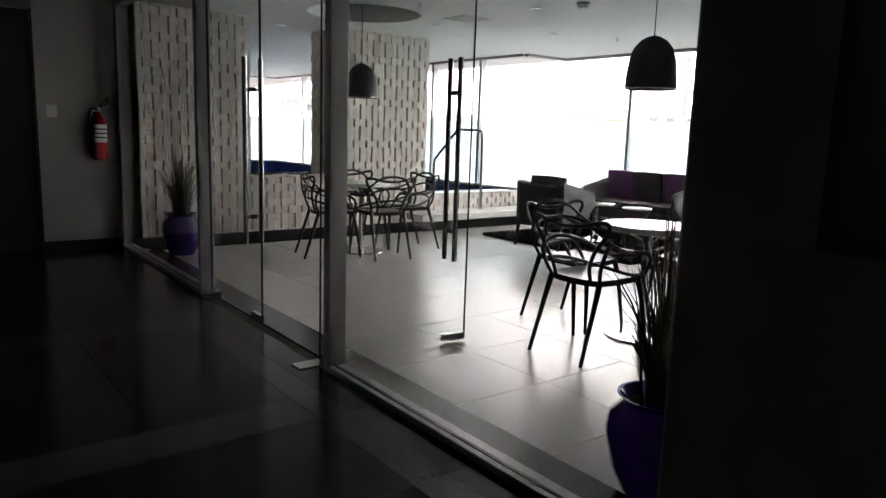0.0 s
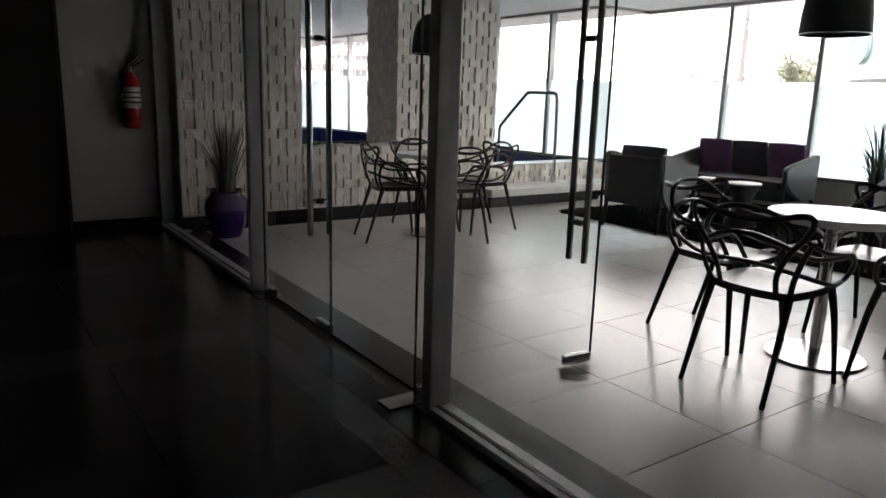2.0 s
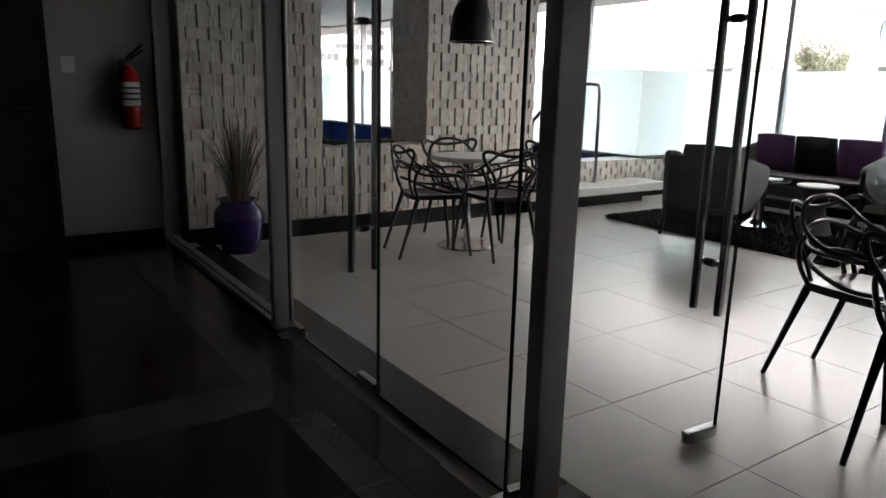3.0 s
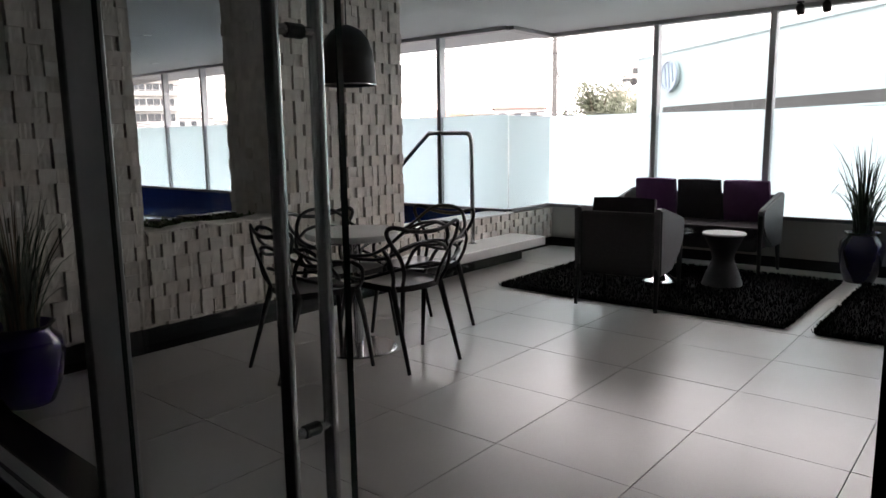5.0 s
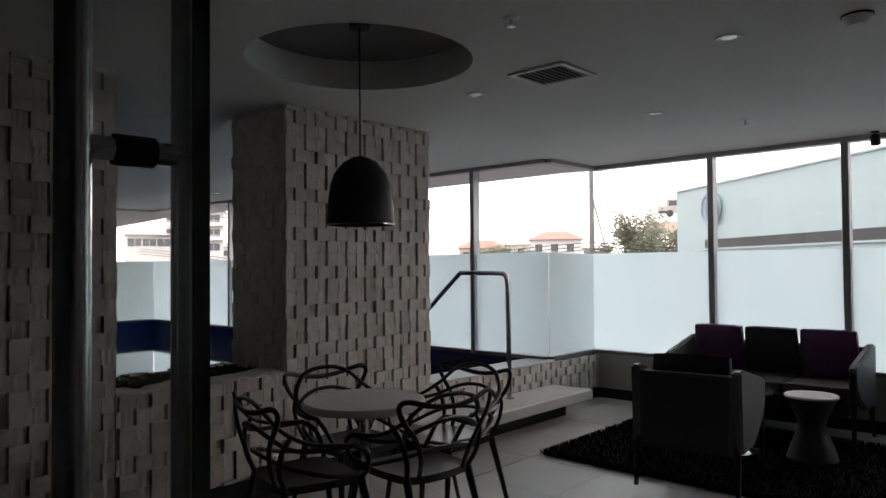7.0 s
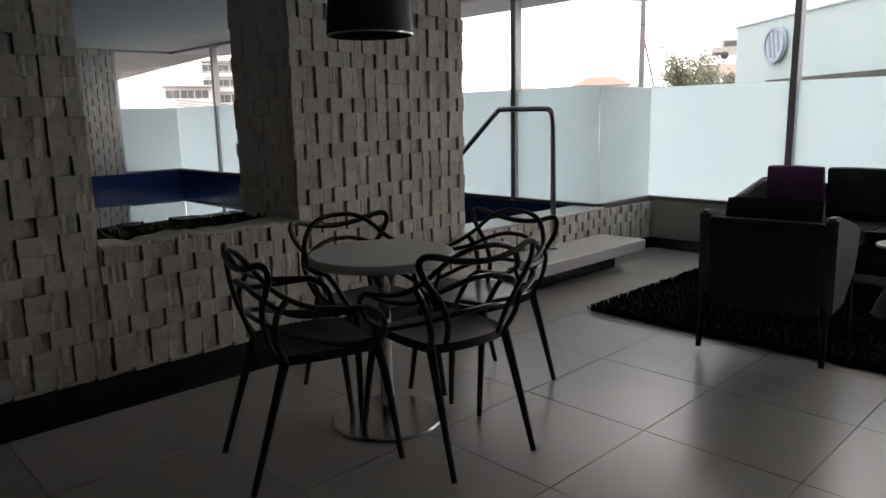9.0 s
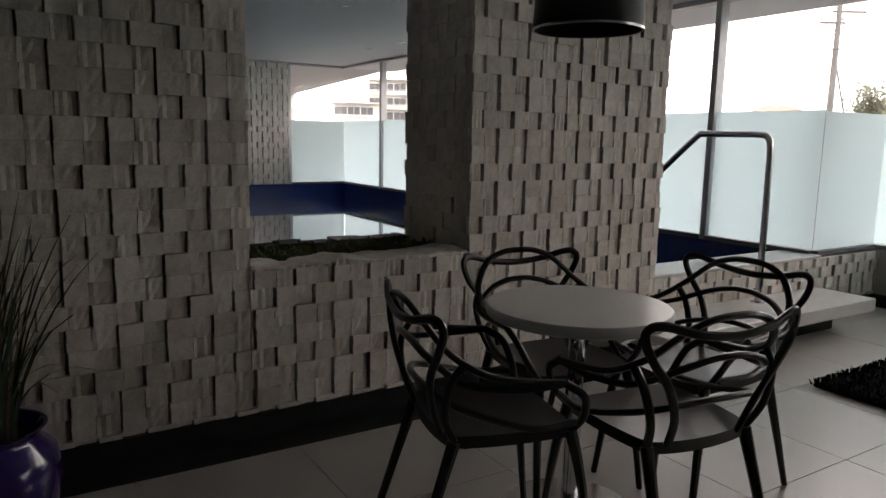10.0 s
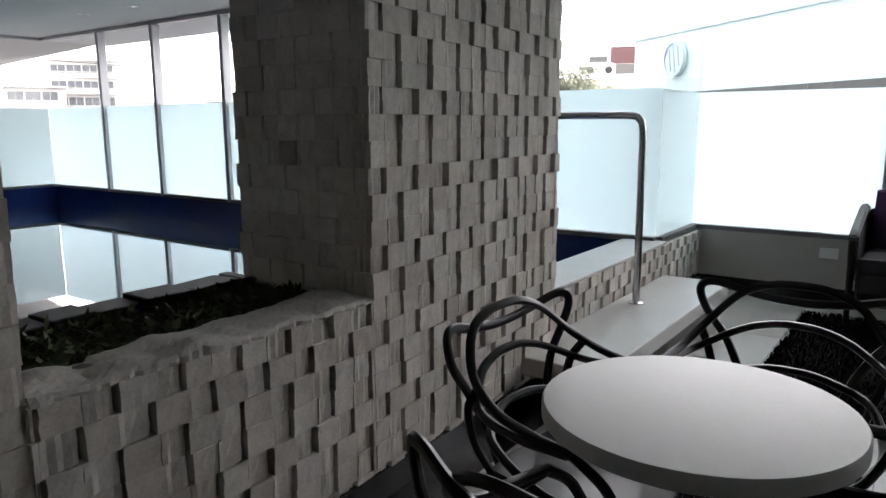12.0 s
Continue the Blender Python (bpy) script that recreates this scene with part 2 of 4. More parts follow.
def tube(points, r0, r1=None, sides=8, steps=6, bm=None, flat=1.0):
    """A rod along a smooth path, its radius from r0 to r1; flat squeezes it upright."""
    bm = bm or bmesh.new()
    pts = smooth_path(points, steps) if steps else [Vector(p) for p in points]
    r1 = r0 if r1 is None else r1
    up = Vector((0, 0, 1))
    rings = []
    side = None
    for i, p in enumerate(pts):
        d = (pts[min(i + 1, len(pts) - 1)] - pts[max(i - 1, 0)]).normalized()
        if side is None:
            side = d.cross(up) if abs(d.z) < 0.95 else d.cross(Vector((1, 0, 0)))
        side = (side - d * side.dot(d)).normalized()
        other = d.cross(side)
        r = r0 + (r1 - r0) * i / (len(pts) - 1)
        rings.append([bm.verts.new(p + side * r * math.cos(2 * math.pi * k / sides) + other * r * flat * math.sin(2 * math.pi * k / sides)) for k in range(sides)])
    for a, b in zip(rings, rings[1:]):
        for k in range(sides):
            bm.faces.new((a[k], a[(k + 1) % sides], b[(k + 1) % sides], b[k]))
    bm.faces.new(rings[0])
    bm.faces.new(rings[-1])
    return bm


# ---- the plan ----
CEIL = 2.40
FX, PX = 6.35, 5.54           # main facade, pool facade
YS, YL = 8.18, 8.24           # stone wall front, low pool wall front
YEND = 16.58                  # far end of the pool room
SILL, FILM = 0.45, 1.485
Y0, XL = -2.2, -3.6           # near end and far side, behind the camera


def px(y):
    """The glass partition runs a little askew to the room."""
    return 0.096 + 0.016 * (y - 3.97)


SKEW = -math.degrees(math.atan(0.016))

# ---- large structure ----
bm = box(-0.3, 0, -0.16, FX + 0.25, YL + 0.03, -0.012)
floor_ob = structure("floor", bm, M_GROUT, "pale grey porcelain tiled floor with thin dark joints", "floor")
bm = box(XL, Y0, -0.16, 0.12, 8.6, -0.02)
corr_floor = structure("floor_corridor", bm, M_STRIP, "polished black granite tiled corridor floor", "floor")

# the corridor ceiling is a darker grey than the white room ceiling
structure("ceiling_corridor", box(XL, Y0, CEIL, 0.1, 8.43, CEIL + 0.3), mat("plain grey ceiling", (0.22, 0.21, 0.2), 0.85, vary=0.05, size=1.5, bump=0.05), "grey corridor ceiling", "ceiling")
bm = box(0.1, -0.2, CEIL, FX + 0.25, YS + 0.0, CEIL + 0.3)
ceiling_src = structure("ceiling", bm, M_CEIL, "white painted flat ceiling with round pendant recesses", "ceiling")
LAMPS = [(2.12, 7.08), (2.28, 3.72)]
cut = bmesh.new()
for lx, ly in LAMPS:
    lathe([(0.565, -0.05), (0.565, 0.17)], 64, (lx + 0.05, ly + 0.05, CEIL), cut)
cutter = new("recess_cutter", finish("recess_cutter", cut, M_CEIL))
mod = ceiling_src.modifiers.new("recess", 'BOOLEAN')
mod.object, mod.operation, mod.solver = cutter, 'DIFFERENCE', 'EXACT'
dg = bpy.context.evaluated_depsgraph_get()
cut_mesh = bpy.data.meshes.new_from_object(ceiling_src.evaluated_get(dg))
ceiling_src.modifiers.clear()
ceiling_src.data = cut_mesh
bpy.data.objects.remove(cutter)
bm = box(-1.0, YS, CEIL, FX + 0.25, YEND + 0.3, CEIL + 0.3)
structure("ceiling_pool", bm, M_CEIL, "white painted ceiling over the indoor pool", "ceiling")

# dark grey discs put the shade of the recess tops into colour
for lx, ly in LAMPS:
    structure("trim_recess_shade", lathe([(0.001, 0.166), (0.562, 0.166), (0.562, 0.169), (0.001, 0.169)], 64, (lx + 0.05, ly + 0.05, CEIL)), M_DARKWALL, "dark grey disc with the shade of the round ceiling recess in its colour", "ceiling recess")

# end wall of the corridor with a dark door, and an opening beside it
bm = box(-0.575, 8.43, 0, 0.26, 8.6, CEIL)
structure("wall_end", bm, M_WALL, "grey painted wall at the corridor end", "wall")
structure("wall_end_pier", box(-1.775, 8.43, 0, -1.62, 8.6, CEIL), M_WALL, "narrow grey wall pier beside the dark door", "wall")
structure("wall_end_lintel", box(-1.62, 8.43, 2.25, -0.575, 8.6, CEIL), M_DARKWALL, "dark lintel over the corridor door", "wall")
door = thing("door_1", "closed black stained wooden door at the corridor end", "door", kind="structure")
part("door_leaf", box(-1.60, 8.47, 0.006, -0.595, 8.515, 2.235, 0.003), M_DOOR, door)
part("door_frame", box(-1.62, 8.43, 0, -1.60, 8.6, 2.25), M_DOOR, door)
part("door_frame", box(-0.595, 8.43, 0, -0.575, 8.6, 2.25), M_DOOR, door)
part("door_handle", tube([(-0.70, 8.455, 1.02), (-0.70, 8.435, 1.02), (-0.72, 8.43, 1.02), (-0.82, 8.43, 1.02)], 0.009), M_STEEL, door, "brushed steel lever handle")
structure("baseboard_end", box(-0.575, 8.415, 0, 0.16, 8.43, 0.09), M_STRIP, "black granite baseboard under the grey wall", "baseboard")
# opening at the side of the door, towards a stair landing
structure("wall_landing", box(XL, 9.5, 1.16, -1.775, 9.584, 1.46), M_WALL, "grey beam across the landing opening", "wall")
structure("wall_landing_top", box(XL, 9.5, 1.66, -1.775, 9.6, CEIL), M_WALL, "grey wall above the landing opening", "wall")
structure("wall_landing_low", box(XL, 9.5, 0.13, -1.775, 9.584, 0.74), M_BLACK, "black parapet panel on the landing", "wall")
# strip added to block daylight leaking in below the door
structure("trim_door_lightstop", box(-1.69, 8.40, -0.018, -0.58, 8.62, 0.011), M_STRIP, "dark granite strip added to stop the light leak under the corridor door", "sill")
structure("floor_landing", box(XL, 8.6, -0.16, -1.0, 9.9, -0.01), M_CONC, "bare concrete landing floor", "floor")
structure("wall_landing_side", box(-1.775, 8.6, 0, -1.70, 9.6, CEIL), M_WALL, "grey side wall of the landing", "wall")
structure("ceiling_landing", box(XL, 8.43, CEIL, -1.0, 9.6, CEIL + 0.2), M_CEIL, "white ceiling over the landing", "ceiling")
bm = bmesh.new()
for x in (-2.0, -2.65, -3.2):
    box(x, 9.53, 0, x + 0.04, 9.57, 0.13, bm=bm)
    box(x, 9.53, 0.74, x + 0.03, 9.56, 1.16, bm=bm)
    box(x, 9.53, 1.46, x + 0.03, 9.56, 1.66, bm=bm)
structure("trim_landing", bm, M_ALU, "thin grey metal posts of the landing screen", "railing")
# added sheet, only there to dim the daylight from the landing
tinted = structure("landing_dimmer", box(XL, 9.585, 0, -1.775, 9.591, 1.66), M_TINT, "added tinted sheet that dims the daylight through the landing screen", "window")
tinted.visible_shadow = False
# unseen wall, added to narrow the opening and darken the corridor
structure("wall_landing_lightstop", box(XL, 9.4, 0, -2.45, 9.5, CEIL), M_DARKWALL, "unseen dark wall added to keep daylight out of the corridor", "wall")
structure("wall_corridor", box(XL - 0.2, Y0, 0, XL, 9.6, CEIL), M_DARKWALL, "dark grey corridor wall", "wall")
structure("wall_back", box(XL, Y0 - 0.2, 0, FX, Y0, CEIL), M_DARKWALL, "dark grey wall closing the corridor", "wall")
# solid wall where the partition ends
structure("wall_column", box(-0.06, Y0, 0, 0.16, 1.86, CEIL), M_DARKWALL, "dark grey wall beside the glass partition", "wall")
structure("wall_room_end", box(0.16, -0.2, 0, FX, 0.0, CEIL), M_WALL, "grey end wall of the lounge", "wall")
panel = thing("wall_panel", "black framed panel hung on the dark wall", "panel")
part("frame", box(-0.10, 0.3, 1.02, -0.06, 1.51, 2.0, 0.006), M_BLACK, panel)
part("face", box(-0.106, 0.34, 1.06, -0.1, 1.47, 1.96), M_BAND, panel, "dark glossy face")

# stone cladding backing: left wall, planter wall, pier, low pool wall
wall_stone = structure("wall_stone", box(0.26, YS + 0.02, 0, 1.40, 8.80, CEIL), M_STONEBED, "wall clad in split white stone", "wall")
wall_planter = structure("wall_planter", box(1.40, YS + 0.02, 0, 2.45, YS + 0.18, 0.70), M_STONEBED, "low planter wall clad in split white stone", "wall")
pier = structure("wall_pier", box(2.47, YS + 0.02, 0, 3.745, 8.80, CEIL), M_STONEBED, "square pier clad in split white stone", "pier")
wall_low = structure("wall_low", box(3.745, YL + 0.02, 0, FX, YL + 0.14, 0.44), M_STONEBED, "low pool wall clad in split white stone", "wall")
structure("baseboard_stone", box(0.2, YS - 0.012, 0, 3.77, YS + 0.02, 0.105), M_STRIP, "black granite baseboard under the stone", "baseboard")
structure("baseboard_low", box(3.77, YL - 0.012, 0, FX, YL + 0.02, 0.10), M_STRIP, "black granite baseboard behind the step", "baseboard")
structure("trim_floor_strip", box(0.3, YS - 0.17, -0.01, 3.77, YS - 0.012, 0.0035), M_STRIP, "dark granite border strip in the floor", "floor border")
structure("coping", box(3.77, YL - 0.005, 0.44, PX + 0.02, 8.53, 0.462, 0.004), M_COPING, "white polished coping along the pool edge", "coping")

# step bench in front of the low wall
bench = thing("step", "floating white stone step in front of the pool wall", "step")
part("tread", box(3.45, 7.80, 0.15, 5.50, YL - 0.014, 0.238, 0.006), M_COPING, bench)
part("support", box(3.60, 8.0, 0.0, 5.36, YL - 0.014, 0.15), M_STRIP, bench, "recessed dark support")

# low wall under the facade
structure("wall_facade", box(FX, 0, -0.16, FX + 0.2, YL + 0.14, SILL), M_SILL, "taupe painted low wall under the windows", "wall")
structure("baseboard_facade", box(FX - 0.014, 0, 0, FX, YL, 0.10), M_STRIP, "black granite baseboard under the windows", "baseboard")
structure("wall_facade_jog", box(PX, YL + 0.14, 0, FX + 0.2, YL + 0.24, SILL), M_SILL, "taupe low wall under the glazed corner", "wall")

# pool: basin walls, water
WZ = 0.205
structure("pool_wall_facade", box(PX, 8.53, -1.4, PX + 0.25, YEND + 0.2, SILL), M_BLUETILE, "pool wall in navy blue mosaic", "pool wall")
structure("pool_wall_end", box(-1.0, YEND, -1.4, PX, YEND + 0.2, SILL), M_BLUETILE, "far pool wall in navy blue mosaic", "pool wall")
structure("pool_wall_near", box(3.77, 8.42, -1.4, PX, 8.53, 0.44), M_BLUETILE, "near pool wall in navy blue mosaic", "pool wall")
structure("pool_wall_planter", box(-1.0, 8.80, -1.4, 3.77, 8.92, 0.68), M_BLUETILE, "navy mosaic pool wall behind the planter", "pool wall")
structure("wall_pool_side", box(-1.2, 8.8, -1.4, -1.0, YEND + 0.3, CEIL), M_WALL, "plain side wall of the pool room", "wall")
structure("pool_floor", box(-1.0, 8.5, -1.5, PX + 0.2, YEND + 0.2, -1.4), M_BLUETILE, "tiled pool bottom", "pool floor")
bm = bmesh.new()
bmesh.ops.create_grid(bm, x_segments=40, y_segments=50, size=0.5, matrix=Matrix.Translation(((PX - 1.0) / 2, (8.53 + YEND) / 2, WZ)) @ Matrix.Diagonal((PX + 1.0, YEND - 8.53, 1, 1)))
tagged(part("water", bm, M_WATER, None, "", True), "still pool water mirroring the windows", "water", "", "structure")
wall_far = structure("wall_pool_end", box(-1.0, YEND + 0.02, SILL, 4.56, YEND + 0.2, CEIL), M_STONEBED, "far pool wall clad in split white stone", "wall")
# planter trough
structure("planter_soil", box(1.40, YS + 0.18, 0.3, 2.47, 8.80, 0.66), M_SOIL, "dark soil in the planter", "soil")


# ---- windows ----
def window(number, a, b, z0, z1, film_z, mullion=True, gap=0.03, label="tall aluminium window, frosted film below and clear glass above"):
    """One bay from a to b, in plan; the mullion stands at a."""
    ax, ay = a
    bx, by = b
    length = math.hypot(bx - ax, by - ay)
    w = thing(f"window_{number}", label, "window", kind="structure", at=(ax, ay, 0), turn=math.degrees(math.atan2(by - ay, bx - ax)))
    g0 = 0.03 if mullion else 0.0
    if mullion:
        part("mullion", box(-0.028, -0.05, z0, 0.028, 0.05, z1 - 0.04, 0.003), M_ALU, w)
    part("window_sill", box(g0, -0.035, z0, length - gap, 0.06, z0 + 0.035, 0.003), M_SILLALU, w)
    part("window_head", box(-0.028 if mullion else 0.0, -0.055, z1 - 0.04, length - gap, 0.055, z1, 0.003), M_ALU, w)
    p = part("pane", box(g0, -0.005, z0 + 0.035, length - gap, 0.005, z1 - 0.04), M_PANE, w)
    p.visible_shadow = False
    part("frosted_film", box(g0 + 0.001, 0.0075, z0 + 0.036, length - gap - 0.001, 0.0085, film_z), M_FILM, w, "pale frosted privacy film")
    return w


n = 1
ys = [YL + 0.072, 7.033, 5.916, 4.80, 3.69, 2.58]
for ya, yb in zip(ys, ys[1:]):
    window(n, (FX + 0.04, ya), (FX + 0.04, yb), SILL, CEIL, FILM, mullion=ya != YL + 0.072, gap=0.03 if yb > 2.6 else 0.0)
    n += 1
window(n, (PX + 0.025, YL + 0.06), (FX + 0.05, YL + 0.06), SILL, CEIL, FILM, mullion=False, gap=0.0, label="short frameless glazed return, frosted below")
n += 1
ys = [8.31, 9.24, 10.45, 11.66, 12.87, 14.08, 15.21, YEND]
for ya, yb in zip(ys, ys[1:]):
    window(n, (PX + 0.03, ya), (PX + 0.03, yb), SILL, CEIL, FILM + 0.01, mullion=ya != 8.31, gap=0.03 if yb < YEND else -0.05)
    n += 1
window(n, (4.58, YEND + 0.05), (PX, YEND + 0.05), SILL, CEIL, FILM + 0.01, gap=-0.02)
# unseen solid strip, added to cut the window light on the stone wall
structure("trim_facade_lightstop", box(FX, 0, SILL, FX + 0.1, 2.58, CEIL), M_WALL, "unseen wall strip added at the facade end to cut light", "wall")

# ---- glass partition ----
def on_line(name, label, category="glass partition", kind="structure"):
    return thing(name, label, category, kind=kind, at=(px(0), 0, 0), turn=SKEW)


part1 = on_line("partition_near", "fixed glass partition in a grey aluminium frame")
part("sill_profile", box(-0.05, 1.90, 0, 0.05, 3.93, 0.032, 0.003), M_ALU, part1)
part("post", box(-0.045, 1.86, 0, 0.05, 1.92, CEIL - 0.05, 0.003), M_ALU, part1)
part("post", box(-0.05, 3.93, 0, 0.05, 3.992, CEIL - 0.05, 0.004), M_ALU, part1)
part("head_profile", box(-0.05, 1.86, CEIL - 0.05, 0.05, 3.992, CEIL, 0.003), M_ALU, part1)
# black strip painted in for the shaded gap between two sill rails
part("gap_strip", box(-0.02, 1.92, 0.03, -0.006, 3.93, 0.036), M_BLACK, part1, "black strip standing in for the shaded gap between sill rails")
g = part("pane", box(-0.005, 1.92, 0.032, 0.005, 3.93, CEIL - 0.05), M_GLASS, part1)
g.visible_shadow = False
part2 = on_line("partition_far", "fixed glass partition beside the double door")
part("sill_profile", box(-0.05, 5.99, 0, 0.05, 8.37, 0.032, 0.003), M_ALU, part2)
part("post", box(-0.055, 5.945, 0, 0.055, 5.99, CEIL - 0.05, 0.004), M_ALU, part2)
part("post", box(-0.04, 8.37, 0, 0.05, 8.43, CEIL - 0.05, 0.003), M_ALU, part2)
part("head_profile", box(-0.05, 5.945, CEIL - 0.05, 0.05, 8.43, CEIL, 0.003), M_ALU, part2)
# the same dark gap, again as a black strip on the profile
part("gap_strip", box(-0.02, 5.99, 0.03, -0.006, 8.37, 0.036), M_BLACK, part2, "black strip standing in for the shaded gap between sill rails")
g = part("pane", box(-0.005, 5.99, 0.032, 0.005, 8.37, CEIL - 0.05), M_GLASS, part2)
g.visible_shadow = False
head = on_line("trim_door_head", "grey aluminium head rail over the glass doors", "head rail")
part("rail", box(-0.05, 3.992, CEIL - 0.05, 0.05, 5.945, CEIL, 0.003), M_ALU, head)


def glass_door(name, at, turn, width, label):
    d = thing(name, label, "door", "glass double door", "structure", at, turn)
    g = part("leaf", box(0.03, -0.005, 0.012, width, 0.005, CEIL - 0.07), M_GLASS, d)
    g.visible_shadow = False
    part("edge", box(width, -0.0065, 0.012, width + 0.004, 0.0065, CEIL - 0.07), M_EDGE, d, "dark polished glass edge")
    part("edge", box(0.025, -0.0065, 0.012, 0.03, 0.0065, CEIL - 0.07), M_EDGE, d, "dark polished glass edge")
    for s in (-1, 1):
        h = part("handle", tube([(width - 0.125, s * 0.052, 0.51), (width - 0.125, s * 0.052, 1.67)], 0.0155, sides=12, steps=0), M_STEEL, d, "long tubular steel pull handle", True)
        part("end_cap", lathe([(0.0145, -0.003), (0.0145, 0.003)], 12, (width - 0.125, s * 0.052, 0.508)), M_STEEL, h)
    for z in (0.68, 1.475):
        m = part("handle_mount", tube([(width - 0.125, -0.052, z), (width - 0.125, 0.052, z)], 0.011, sides=10, steps=0), M_STEEL, d)
        part("collar", tube([(width - 0.125, -0.018, z), (width - 0.125, 0.018, z)], 0.0145, sides=12, steps=0), M_BLACK, m)
    part("patch_fitting", box(width - 0.16, -0.016, 0.008, width - 0.002, 0.016, 0.055, 0.003), M_STEEL, d, "steel bottom patch fitting")
    part("pivot_fitting", box(0.03, -0.016, 0.008, 0.19, 0.016, 0.055, 0.003), M_STEEL, d, "steel pivot fitting")
    part("top_fitting", box(0.03, -0.016, CEIL - 0.115, 0.19, 0.016, CEIL - 0.055, 0.003), M_STEEL, d)
    return d


glass_door("door_2", (0.150, 5.945, 0), -91, 0.975, "closed frameless glass door leaf with long steel handles")
glass_door("door_3", (0.055, 4.097, 0), -4.4, 0.972, "open frameless glass door leaf swung into the room")
plate = thing("floor_spring", "steel floor spring cover plate at the door pivot", "door fitting")
part("cover", box(-0.06, 4.05, -0.019, 0.14, 4.15, 0.0055, 0.002), M_STEEL, plate)
plate2 = thing("floor_spring", "steel floor spring cover plate at the door pivot", "door fitting")
part("cover", box(0.05, 5.78, -0.019, 0.19, 5.88, 0.0055, 0.002), M_STEEL, plate2)
structure("trim_threshold", box(0.03, 1.9, -0.011, 0.24, 8.0, 0.0035), M_STRIP, "dark granite border strip along the partition", "floor border").matrix_world = pose(px(0), 0, 0, 0, 0, SKEW)


# ---- things: chairs and tables ----
def rounded_seat(w0, w1, d0, d1, z, thick):
    """A dished seat, w0 wide at the back (d0) and w1 at the front (d1)."""
    bm = bmesh.new()
    n_u, n_v = 10, 10
    grid = {}
    for i in range(n_u + 1):
        for j in range(n_v + 1):
            u, v = i / n_u * 2 - 1, j / n_v * 2 - 1
            k = 1 - 0.10 * (u * u * v * v)
            y = (d0 + d1) / 2 + v * (d1 - d0) / 2 * k
            w = (w0 + w1) / 2 + (w1 - w0) / 2 * v
            x = u * w / 2 * k
            dish = -0.018 * (1 - u * u) * (1 - 0.6 * v * v) - 0.012 * max(0, v - 0.6)
            for s in (0, 1):
                grid[i, j, s] = bm.verts.new((x, y, z + dish - s * thick))
    for i in range(n_u):
        for j in range(n_v):
            for s in (0, 1):
                bm.faces.new([grid[a, b, s] for a, b in ((i, j), (i + 1, j), (i + 1, j + 1), (i, j + 1))])
    for k in range(n_u):
        bm.faces.new((grid[k, 0, 0], grid[k + 1, 0, 0], grid[k + 1, 0, 1], grid[k, 0, 1]))
        bm.faces.new((grid[k, n_v, 0], grid[k + 1, n_v, 0], grid[k + 1, n_v, 1], grid[k, n_v, 1]))
        bm.faces.new((grid[0, k, 0], grid[0, k + 1, 0], grid[0, k + 1, 1], grid[0, k, 1]))
        bm.faces.new((grid[n_u, k, 0], grid[n_u, k + 1, 0], grid[n_u, k + 1, 1], grid[n_u, k, 1]))
    return bm


CHAIR = "black moulded plastic armchair with interlaced looping back"


def both(points):
    """The points, then the same ones mirrored back again."""
    return points + [(-x, y, z) for x, y, z in reversed(points) if x > 0.001]


